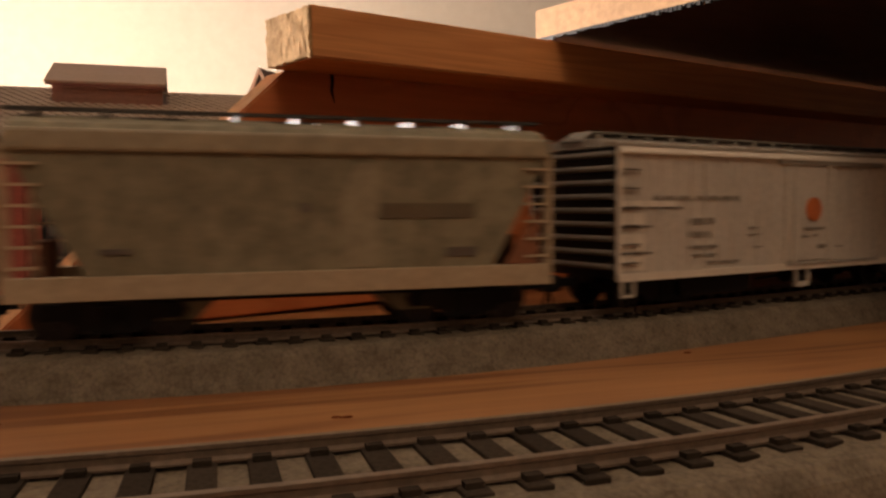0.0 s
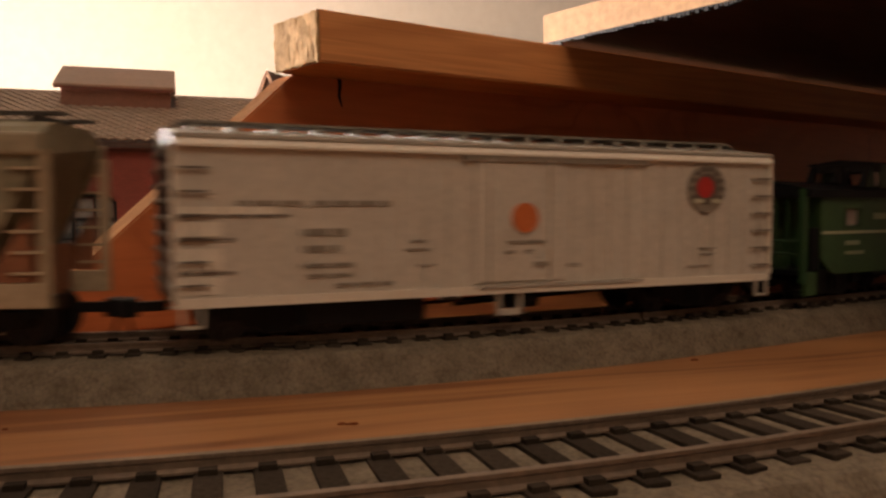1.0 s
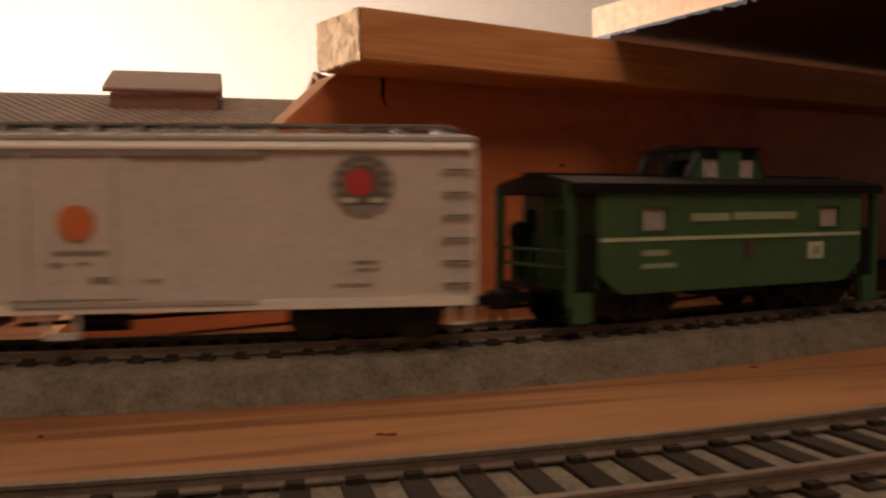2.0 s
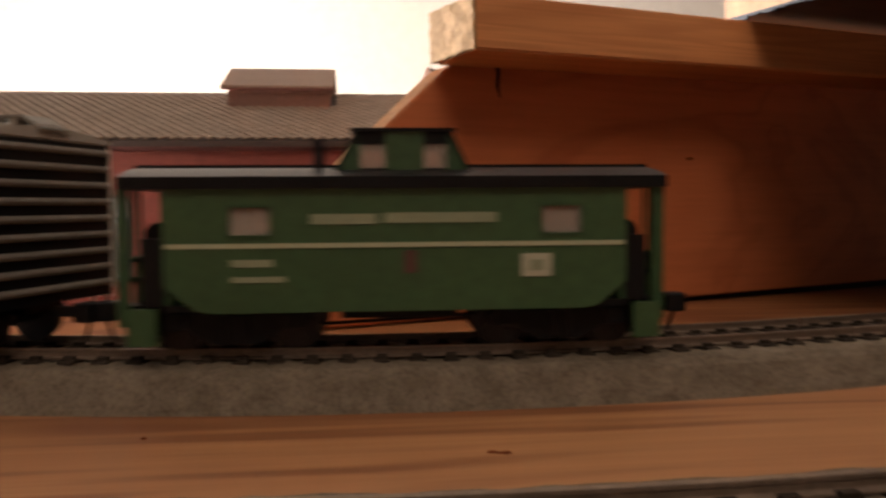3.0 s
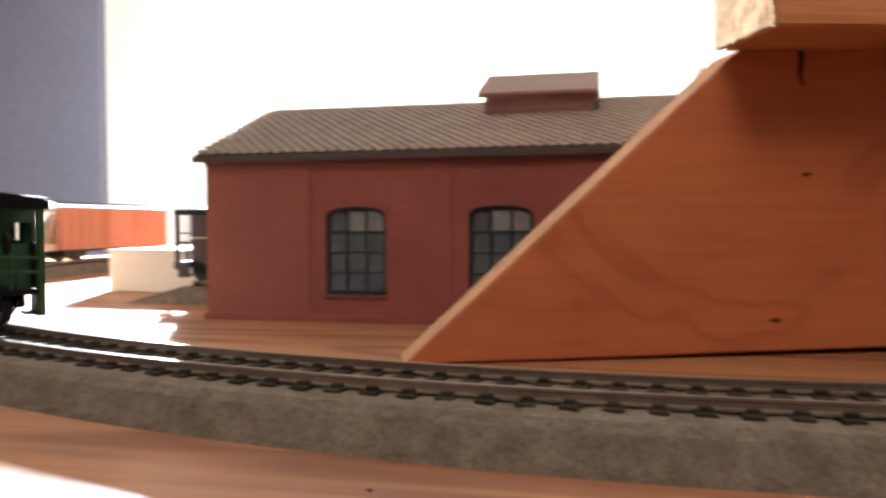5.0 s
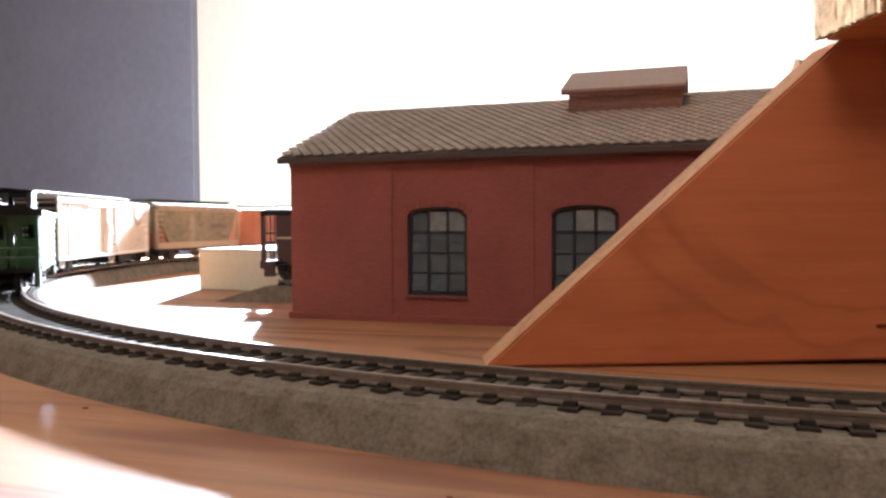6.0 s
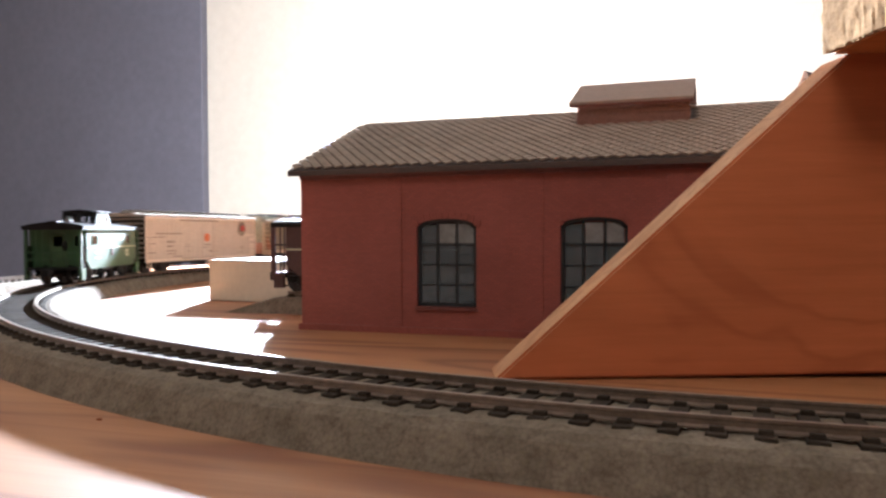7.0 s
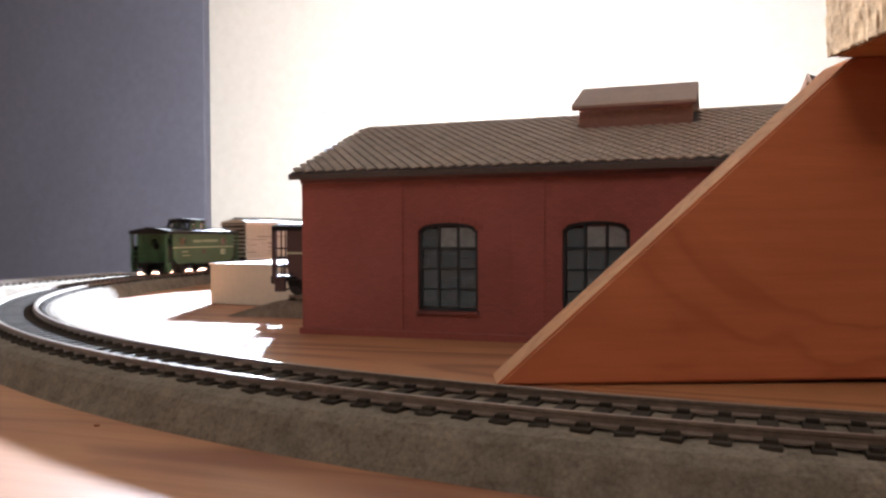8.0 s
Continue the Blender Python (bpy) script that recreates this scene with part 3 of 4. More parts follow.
def underframe(parent, L):
    part("underframe", boxes((-L / 2 + 0.004, L / 2 - 0.004, -0.004, 0.004, 0.0068, 0.0100), (-L / 2 + 0.01, L / 2 - 0.01, -0.0125, -0.0115, 0.0078, 0.0094), (-L / 2 + 0.01, L / 2 - 0.01, 0.0115, 0.0125, 0.0078, 0.0094)), BLACK, parent)


def side_bars(parent, rows, y, mat, sgn):
    """Unreadable small lettering as plain bars: x, z, length, height."""
    for x, z, w, h in rows:
        if sgn > 0:
            x = -x - w
        part("lettering_bar", boxes((x, x + w, min(y, y + sgn * 0.0003), max(y, y + sgn * 0.0003), z - h / 2, z + h / 2)), mat, parent)


def reefer():
    """Heights are from the rail head."""
    ob = thing("refrigerator_car", "pale grey refrigerator boxcar with orange disc and round red emblem", "model railcar")
    L, W, z0, z1 = 0.1645, 0.0178, 0.0092, 0.0446
    bm = boxes((-L / 2, L / 2, -W, W, z0, z1), bevel=0.0004)
    part("body", bm, SILVER, ob)
    roof = part("roof", prism(bmesh.new(), [(-W - 0.0006, z1 - 0.0006), (-W - 0.0006, z1 + 0.0002), (0, z1 + 0.0026), (W + 0.0006, z1 + 0.0002), (W + 0.0006, z1 - 0.0006)], "x", -L / 2 - 0.0004, L / 2 + 0.0004), SILVER_ROOF, ob, "silver ribbed roof")
    for i in range(21):
        x = -L / 2 + 0.006 + i * (L - 0.012) / 20
        bm = prism(bmesh.new(), [(-W - 0.0005, z1 + 0.0001), (-W - 0.0005, z1 + 0.0005), (0, z1 + 0.0030), (W + 0.0005, z1 + 0.0005), (W + 0.0005, z1 + 0.0001), (0, z1 + 0.0024)], "x", x - 0.0005, x + 0.0005)
        part("roof_rib", bm, SILVER_ROOF, roof)
    walk_way = part("running_board", boxes((-L / 2 + 0.0035, L / 2 - 0.0035, -0.0042, 0.0042, z1 + 0.0037, z1 + 0.0043)), END_RIB, ob, "weathered running board along the roof")
    for i in range(17):
        x = -L / 2 + 0.006 + i * (L - 0.012) / 16
        part("board_bracket", boxes((x - 0.0006, x + 0.0006, -0.0040, 0.0040, z1 + 0.0022, z1 + 0.0037)), SILVER_ROOF, walk_way)
    for s in (-1, 1):
        part("board_ramp", prism(bmesh.new(), [(s * (L / 2 - 0.0035), z1 + 0.0037), (s * (L / 2 - 0.0035), z1 + 0.0043), (s * (L / 2 + 0.0012), z1 + 0.0016), (s * (L / 2 + 0.0012), z1 + 0.0010)], "y", -0.0042, 0.0042), END_RIB, walk_way)
    part("sill", boxes((-L / 2, L / 2, -W - 0.0006, -W + 0.0002, z0 - 0.0008, z0 + 0.0012), (-L / 2, L / 2, W - 0.0002, W + 0.0006, z0 - 0.0008, z0 + 0.0012)), SILVER_LIGHT, ob, "paler bottom sill")
    for s in (-1, 1):
        # paler paint here stands in for light caught along the roof edge
        part("eave_strip", prism(bmesh.new(), [(s * (W + 0.0012), z1 - 0.0026), (s * (W + 0.0012), z1 - 0.0020), (s * (W + 0.0002), z1 - 0.0007), (s * (W - 0.0004), z1 - 0.0007), (s * (W - 0.0004), z1 - 0.0026)], "x", -L / 2, L / 2), SILVER_LIGHT, ob, "rounded eave strip, coloured paler for the light it catches")
    for i in range(28):
        x = -L / 2 + 0.004 + i * (L - 0.008) / 27
        part("side_rib", boxes((x - 0.0003, x + 0.0003, -W - 0.00032, W + 0.00032, z0 + 0.0013, z1 - 0.0026)), SILVER, ob)
    for x in (-L / 2, L / 2):
        s = 1 if x > 0 else -1
        # both ends black: shade on the rear one is put into the colour
        end = part("end_wall", boxes((min(x, x + s * 0.0005), max(x, x + s * 0.0005), -W + 0.0006, W - 0.0006, z0, z1 - 0.001)), BLACK, ob, "corrugated end wall coloured black for shade")
        for k in range(9):
            z = z0 + 0.003 + k * 0.0037
            bm = rod(bmesh.new(), (x + s * 0.0006, -W + 0.001, z), (x + s * 0.0006, W - 0.001, z), 0.0008)
            part("corrugation", bm, END_RIB, end)
        coupler(ob, x, s)
    for sgn, y in ((-1, -W), (1, W)):
        f = sgn
        zs = [z0 + 0.0040 + 0.0049 * k for k in range(6)]
        for xa, xb in ((L / 2 - 0.0068, L / 2 - 0.0008), (-L / 2 + 0.0008, -L / 2 + 0.0068)):
            for z in zs:
                part("rung", boxes((xa, xb, min(y + f * 0.0006, y + f * 0.0011), max(y + f * 0.0006, y + f * 0.0011), z - 0.00022, z + 0.00022)), INK if sgn < 0 else SILVER, ob)
                for x in (xa, xb):
                    part("rung_foot", boxes((x - 0.0003, x + 0.0003, min(y, y + f * 0.0011), max(y, y + f * 0.0011), z - 0.0003, z + 0.0003)), SILVER, ob)
        for x in (-L / 2, L / 2):
            part("corner_post", boxes((x - 0.0005, x + 0.0005, min(y, y + f * 0.0006), max(y, y + f * 0.0006), z0 + 0.0013, z1 - 0.0026)), SILVER_LIGHT, ob)
        # worn pale patches by the end and the long hand hold
        part("pale_patch", boxes((-L / 2 + 0.0008, -L / 2 + 0.0215, min(y, y + f * 0.00022), max(y, y + f * 0.00022), z0 + 0.0188, z0 + 0.0204)), SILVER_LIGHT, ob, "worn pale paint beside the end")
        for za, zb in ((0.0142, 0.0172), (0.0072, 0.0116), (0.0020, 0.0055)):
            part("pale_patch", boxes((-L / 2 + 0.0008, -L / 2 + 0.0100, min(y, y + f * 0.00022), max(y, y + f * 0.00022), z0 + za, z0 + zb)), SILVER_LIGHT, ob, "worn pale paint beside the end")
        part("valve_bracket", boxes((-0.0070, -0.0062, min(y, y - f * 0.0010), max(y, y - f * 0.0010), 0.0035, z0), (-0.0010, -0.0002, min(y, y - f * 0.0010), max(y, y - f * 0.0010), 0.0035, z0), (-0.0070, -0.0002, min(y, y - f * 0.0012), max(y, y - f * 0.0012), 0.0030, 0.0044)), SILVER, ob, "pale valve bracket under the sill")
        # plug door: two tall posts and a track above
        part("plug_door", boxes((-0.0135, 0.0115, min(y, y + f * 0.0005), max(y, y + f * 0.0005), z0 + 0.0022, z1 - 0.0040)), SILVER, ob)
        for x in (-0.0095, 0.0075):
            bm = rod(bmesh.new(), (x, y + f * 0.0009, z0 + 0.001), (x, y + f * 0.0009, z1 - 0.0035), 0.00045)
            part("door_bar", bm, SILVER, ob)
        part("door_track", boxes((-0.0170, 0.0380, min(y, y + f * 0.0010), max(y, y + f * 0.0010), z1 - 0.0040, z1 - 0.0026)), INK_SOFT, ob, "grey sliding door track")
        part("door_track", boxes((-0.0130, 0.0360, min(y, y + f * 0.0010), max(y, y + f * 0.0010), z0 + 0.0006, z0 + 0.0015)), SILVER_ROOF, ob)
        ex = -0.0582 * f
        part("orange_disc", disc(bmesh.new(), 0.0002, y + f * 0.0007, z0 + 0.0178, 0.0037, 0.0006), ORANGE, ob, "plain orange round disc")
        em = part("emblem", disc(bmesh.new(), ex, y + f * 0.0003, z0 + 0.0255, 0.0066, 0.0007), INK_SOFT, ob, "round dark emblem with a red centre")
        for k in range(14):
            a = 2 * math.pi * k / 14
            if not 3.7 < a < 5.7:
                bm = boxes((-0.0008, 0.0008, min(y, y + f * 0.0008), max(y, y + f * 0.0008), -0.0006, 0.0006))
                bmesh.ops.transform(bm, matrix=Matrix.Translation((ex + 0.0054 * math.cos(a), 0, z0 + 0.0255 + 0.0054 * math.sin(a))), verts=bm.verts)
                part("emblem_bar", bm, INK, em)
        part("emblem_ring", disc(bmesh.new(), ex, y + f * 0.0006, z0 + 0.0255, 0.0042, 0.0004), INK, em)
        part("emblem_centre", disc(bmesh.new(), ex - 0.0008, y + f * 0.0008, z0 + 0.0259, 0.0029, 0.0004), RED, em)
        part("emblem_band", boxes((ex - 0.0048, ex - 0.0014, min(y, y + f * 0.0010), max(y, y + f * 0.0010), z0 + 0.0216, z0 + 0.0227), (ex + 0.0014, ex + 0.0048, min(y, y + f * 0.0010), max(y, y + f * 0.0010), z0 + 0.0216, z0 + 0.0227)), CREAM, em)
        side_bars(ob, [(-0.0695, z0 + 0.0212, 0.0150, 0.0011), (-0.0530, z0 + 0.0212, 0.0180, 0.0012), (-0.0560, z0 + 0.0148, 0.0105, 0.0016), (-0.0560, z0 + 0.0112, 0.0090, 0.0014), (-0.0560, z0 + 0.0075, 0.0120, 0.0009), (-0.0545, z0 + 0.0052, 0.0100, 0.0008), (-0.0480, z0 + 0.0030, 0.0135, 0.0008)], y, INK_SOFT, f)
        side_bars(ob, [(-0.0815, z0 + 0.0185, 0.0230, 0.0006), (-0.0812, z0 + 0.0135, 0.0110, 0.0006), (-0.0812, z0 + 0.0065, 0.0110, 0.0006)], y, INK, f)
        side_bars(ob, [(-0.0046, z0 + 0.0118, 0.0105, 0.0008), (-0.0053, z0 + 0.0094, 0.0028, 0.0008), (0.0002, z0 + 0.0096, 0.0022, 0.0006), (0.0027, z0 + 0.0062, 0.0052, 0.0012)], y + f * 0.0005, INK_SOFT, f)
        side_bars(ob, [(-0.0320, z0 + 0.0105, 0.0070, 0.0005), (-0.0300, z0 + 0.0125, 0.0045, 0.0005), (-0.0280, z0 + 0.0068, 0.0040, 0.0005), (0.0560, z0 + 0.0090, 0.0060, 0.0006), (0.0565, z0 + 0.0074, 0.0050, 0.0005), (0.0520, z0 + 0.0042, 0.0080, 0.0005), (0.0130, z0 + 0.0058, 0.0035, 0.0006)], y, INK_SOFT, f)
        part("stirrup_step", boxes((L / 2 - 0.0055, L / 2 - 0.0049, min(y, y + f * 0.0008), max(y, y + f * 0.0008), z0 - 0.0046, z0), (L / 2 - 0.0016, L / 2 - 0.0010, min(y, y + f * 0.0008), max(y, y + f * 0.0008), z0 - 0.0046, z0), (L / 2 - 0.0055, L / 2 - 0.0010, min(y, y + f * 0.0008), max(y, y + f * 0.0008), z0 - 0.0050, z0 - 0.0044)), SILVER, ob)
        part("stirrup_step", boxes((-L / 2 + 0.0049, -L / 2 + 0.0055, min(y, y + f * 0.0008), max(y, y + f * 0.0008), z0 - 0.0046, z0), (-L / 2 + 0.0010, -L / 2 + 0.0016, min(y, y + f * 0.0008), max(y, y + f * 0.0008), z0 - 0.0046, z0), (-L / 2 + 0.0010, -L / 2 + 0.0055, min(y, y + f * 0.0008), max(y, y + f * 0.0008), z0 - 0.0050, z0 - 0.0044)), SILVER, ob)
    part("machinery_box", boxes((-0.0550, -0.0250, -0.0150, 0.0150, 0.0028, 0.0092), bevel=0.0005), BLACK, ob, "black cooling machinery box under the floor")
    part("fuel_tank", rod(bmesh.new(), (-0.0020, -0.010, 0.0062), (0.0080, -0.010, 0.0062), 0.0026, 14), BLACK, ob)
    part("brake_rod", rod(bmesh.new(), (-0.015, -0.009, 0.0052), (0.045, -0.009, 0.0078), 0.0005), BLACK, ob)
    underframe(ob, L)
    for x in (-0.0590, 0.0590):
        truck(ob, x)
    return ob


def hopper():
    ob = thing("covered_hopper", "dusty tan covered hopper car with pale sill and roof walkway", "model railcar")
    L, W, z0, z1 = 0.1190, 0.0175, 0.0092, 0.0450
    # flared body: round shoulders, sloped ends
    prof = [(-W, z0 + 0.004), (-W, z1 - 0.0050), (-W + 0.0008, z1 - 0.0018), (-W + 0.0030, z1 + 0.0008), (-W + 0.0075, z1 + 0.0022),
            (W - 0.0075, z1 + 0.0022), (W - 0.0030, z1 + 0.0008), (W - 0.0008, z1 - 0.0018), (W, z1 - 0.0050), (W, z0 + 0.004)]
    bm = bmesh.new()
    rings = []
    for x in (-L / 2, L / 2):
        rings.append([bm.verts.new((x - math.copysign(0.0005 + max(0, (z1 - 0.008 - w)) * 0.62, x), u, w)) for u, w in prof])
    k = len(prof)
    for j in range(k):
        bm.faces.new((rings[0][j], rings[0][(j + 1) % k], rings[1][(j + 1) % k], rings[1][j]))
    bm.faces.new(rings[0])
    bm.faces.new(rings[1])
    bmesh.ops.recalc_face_normals(bm, faces=bm.faces[:])
    part("body", bm, HOPPER_TAN, ob, smooth=False)
    for x in (-0.0300, 0.0, 0.0300):
        part("body_seam", prism(bmesh.new(), [(u * 1.006, w + 0.0001) for u, w in prof], "x", x - 0.0004, x + 0.0004), HOPPER_TAN, ob)
    part("side_sill", boxes((-L / 2, L / 2, -W - 0.0007, -W + 0.0025, z0, z0 + 0.0050), (-L / 2, L / 2, W - 0.0025, W + 0.0007, z0, z0 + 0.0050), bevel=0.0002), HOPPER_PALE, ob, "pale tan side sill")
    # shoulder colour is paler than the body to paint its highlight
    part("top_rail", boxes((-L / 2, L / 2, -W - 0.0010, -W + 0.0012, z1 - 0.0052, z1 - 0.0006), (-L / 2, L / 2, W - 0.0012, W + 0.0010, z1 - 0.0052, z1 - 0.0006), bevel=0.0007), HOPPER_SHOULDER, ob, "rounded roof shoulder, paler as a painted highlight")
    board = part("running_board", boxes((-L / 2 - 0.001, L / 2 + 0.001, -0.0100, -0.0065, z1 + 0.0038, z1 + 0.0044), (-L / 2 - 0.001, L / 2 + 0.001, 0.0065, 0.0100, z1 + 0.0038, z1 + 0.0044)), STEEL, ob)
    for i in range(9):
        x = -L / 2 + 0.005 + i * (L - 0.01) / 8
        part("board_bracket", boxes((x - 0.0005, x + 0.0005, -0.0105, 0.0105, z1 + 0.0021, z1 + 0.0039)), STEEL, board)
    for i in range(4):
        x = -0.045 + 0.03 * i
        part("hatch", boxes((x - 0.010, x + 0.010, -0.004, 0.004, z1 + 0.0020, z1 + 0.0032), bevel=0.0004), HOPPER_TAN, ob, "roof loading hatch")
    for x in (-0.0275, 0.0, 0.0275):
        bm = bmesh.new()
        lo = [(-0.010, 0.0092), (0.010, 0.0092), (0.0045, 0.0035), (-0.0045, 0.0035)]
        prism(bm, [(x + u, w) for u, w in lo], "y", -0.010, 0.010)
        if abs(x) > 0.01:
            part("discharge_bay", bm, HOPPER_TAN, ob)
        else:
            bm.free()
    for s in (-1, 1):
        x = s * L / 2
        part("end_sheet", boxes((x - s * 0.006 - 0.0004, x - s * 0.006 + 0.0004, -0.010, 0.010, z0, z0 + 0.012)), HOPPER_END_BROWN, ob, "rust-brown end sheet")
        for y in (-W + 0.0005, W - 0.0005):
            part("corner_post", boxes((x - 0.0009, x + 0.0009, y - 0.0008, y + 0.0008, z0, z1 - 0.004)), HOPPER_PALE, ob)
            for k in range(6):
                z = z0 + 0.007 + 0.0042 * k
                part("rung", boxes((min(x, x - s * 0.0065), max(x, x - s * 0.0065), y - 0.0005 + math.copysign(0.0008, y), y + 0.0005 + math.copysign(0.0008, y), z - 0.0003, z + 0.0003)), HOPPER_PALE, ob)
        coupler(ob, x, s)
    for y, f in ((-W, -1), (W, 1)):
        side_bars(ob, [(0.0170, z0 + 0.0182, 0.0230, 0.0034)], y, HOPPER_INK, f)
        side_bars(ob, [(0.0330, z0 + 0.0085, 0.0075, 0.0022), (-0.0010, z0 + 0.0190, 0.0020, 0.0020), (-0.0420, z0 + 0.0100, 0.0060, 0.0012)], y, INK, f)
        # triangle stands in for the orange panel seen past the end slope
        part("brown_end_patch", prism(bmesh.new(), [(0.0478, z0 + 0.0052), (0.0568, z0 + 0.0052), (0.0568, z0 + 0.0190)], "y", min(y, y + f * 0.0004), max(y, y + f * 0.0004)), HOPPER_END_BROWN, ob, "red-brown triangle for the panel seen through the open end")
        part("pale_panel", prism(bmesh.new(), [(0.0085, z0 + 0.0055), (0.0165, z0 + 0.0055), (0.0165, z1 - 0.0068), (0.0120, z1 - 0.0068), (0.0080, z0 + 0.0200)], "y", min(y, y + f * 0.0003), max(y, y + f * 0.0003)), HOPPER_WORN, ob, "pale worn panel")
    underframe(ob, L)
    for x in (-0.0400, 0.0400):
        truck(ob, x)
    return ob


def boxcar():
    ob = thing("boxcar", "rust-red boxcar with sliding door", "model railcar")
    L, W, z0, z1 = 0.150, 0.0175, 0.0092, 0.0425
    part("body", boxes((-L / 2, L / 2, -W, W, z0, z1), bevel=0.0004), BOX_ORANGE, ob)
    part("roof", prism(bmesh.new(), [(-W - 0.0005, z1 - 0.0005), (0, z1 + 0.0028), (W + 0.0005, z1 - 0.0005)], "x", -L / 2, L / 2), SILVER_ROOF, ob)
    part("running_board", boxes((-L / 2, L / 2, -0.003, 0.003, z1 + 0.0034, z1 + 0.0042)), STEEL, ob)
    for y, f in ((-W, -1), (W, 1)):
        part("door", boxes((-0.016, 0.016, min(y, y + f * 0.0012), max(y, y + f * 0.0012), z0 + 0.001, z1 - 0.002)), BOX_ORANGE, ob)
        for i in range(13):
            x = -L / 2 + 0.003 + i * (L - 0.006) / 12
            if abs(x) > 0.017:
                part("side_post", boxes((x - 0.0005, x + 0.0005, min(y, y + f * 0.0006), max(y, y + f * 0.0006), z0 + 0.0005, z1 - 0.0010)), BOX_ORANGE, ob)
    for s in (-1, 1):
        coupler(ob, s * L / 2, s)
    underframe(ob, L)
    for x in (-0.052, 0.052):
        truck(ob, x)
    return ob


def caboose(label, paint, shade, open_gates=False):
    ob = thing("caboose", label, "model railcar")
    L, B, W, z0, z1 = 0.1080, 0.0920, 0.0170, 0.0066, 0.0352
    # side walls with square window openings
    wins = [(-0.0330, -0.0255), (0.0288, 0.0365)]
    wz0, wz1 = 0.0238, 0.0292
    for y, f in ((-W, -1), (W, 1)):
        ya, yb = min(y, y - f * 0.0010), max(y, y - f * 0.0010)
        xs = [-B / 2, -B / 2 + 0.0035, -B / 2 + 0.0085, *wins[0], *wins[1], B / 2 - 0.0085, B / 2 - 0.0035, B / 2]
        zs = [0.0084, 0.0098, 0.0138, wz0, wz1, z1]
        bm = panel(xs, zs, {(0, 0), (1, 0), (7, 0), (8, 0), (0, 1), (1, 1), (7, 1), (8, 1), (3, 3), (5, 3)}, ya, yb)
        for s in (-1, 1):
            tip, heel = s * B / 2, s * (B / 2 - 0.0085)
            prism(bm, [(tip, 0.0138), (heel, 0.0138), (heel, 0.0084), (s * (B / 2 - 0.0055), 0.0092)], "y", ya, yb)
        wall = part("side_wall", bm, paint, ob)
        for a, c in wins:
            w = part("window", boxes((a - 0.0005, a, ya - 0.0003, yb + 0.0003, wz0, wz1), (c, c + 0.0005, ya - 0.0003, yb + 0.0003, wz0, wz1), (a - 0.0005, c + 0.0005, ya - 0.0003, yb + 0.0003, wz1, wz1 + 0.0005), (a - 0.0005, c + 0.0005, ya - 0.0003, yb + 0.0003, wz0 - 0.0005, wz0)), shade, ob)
            pane = part("pane", boxes((a, c, y - f * 0.0007, y - f * 0.0004, wz0, wz1) if f < 0 else (a, c, y - 0.0007, y - 0.0004, wz0, wz1)), CLEAR, w)
            pane.visible_shadow = False
        st = y + f * 0.0003
        part("stripe", boxes((-B / 2 + 0.0005, B / 2 - 0.0005, min(y, st), max(y, st), 0.0212, 0.0221)), YELLOWISH, ob, "pale yellow-green stripe")
        side_bars(ob, [(-0.0175, 0.0268, 0.0130, 0.0020), (-0.0030, 0.0270, 0.0225, 0.0020)], y, FADED, f)
        side_bars(ob, [(-0.0330, 0.0182, 0.0080, 0.0014), (-0.0330, 0.0150, 0.0105, 0.0011)], y, FADED, f)
        px = -0.0275 * f
        sq = part("emblem_plate", boxes((px - 0.0030, px + 0.0030, min(y, st), max(y, st), 0.0150, 0.0196)), CREAM, ob, "small square cream emblem plate")
        part("emblem_mark", boxes((px - 0.0014, px + 0.0014, min(y, y + f * 0.0005), max(y, y + f * 0.0005), 0.0162, 0.0184)), FADED, sq)
        part("vent_cover", boxes((0.0010, 0.0032, min(y, y + f * 0.0005), max(y, y + f * 0.0005), 0.0160, 0.0205)), MAROON, ob, "small brown vent cover")
    for s in (-1, 1):
        x = s * B / 2
        xa, xb = min(x, x - s * 0.001), max(x, x - s * 0.001)
        bm = bmesh.new()
        box(bm, xa, xb, -W + 0.001, -0.0045, 0.010, z1)
        box(bm, xa, xb, 0.0045, 0.0100, 0.010, z1)
        box(bm, xa, xb, 0.0100, W - 0.001, 0.010, 0.0230)
        box(bm, xa, xb, 0.0100, W - 0.001, 0.0290, z1)
        box(bm, xa, xb, -0.0045, 0.0045, 0.0310, z1)
        bmesh.ops.remove_doubles(bm, verts=bm.verts[:], dist=0.00001)
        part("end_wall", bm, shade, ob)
        part("door", boxes((xa, xb, -0.0040, 0.0040, 0.0100, 0.0225), (xa, xb, -0.0040, -0.0028, 0.0225, 0.0305), (xa, xb, 0.0028, 0.0040, 0.0225, 0.0305), (xa, xb, -0.0040, 0.0040, 0.0290, 0.0305)), paint, ob)
        part("platform", boxes((min(x, s * L / 2), max(x, s * L / 2), -W + 0.002, W - 0.002, 0.0085, 0.0100)), BLACK, ob, "black end platform")
        xe = s * (L / 2 - 0.0008)
        for y in (-W + 0.0010, W - 0.0010):
            if open_gates:
                for z in (0.0150, 0.0195, 0.0240):
                    part("side_rail", rod(bmesh.new(), (x, y, z), (s * (L / 2 - 0.0012), y, z), 0.0004), BLACK, ob)
            else:
                part("side_gate", boxes((min(x, x + s * 0.0042), max(x, x + s * 0.0042), y - 0.0005, y + 0.0005, 0.0100, 0.0232)), BLACK, ob, "dark platform side gate")
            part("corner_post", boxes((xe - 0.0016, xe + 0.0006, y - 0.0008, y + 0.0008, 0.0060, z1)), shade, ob)
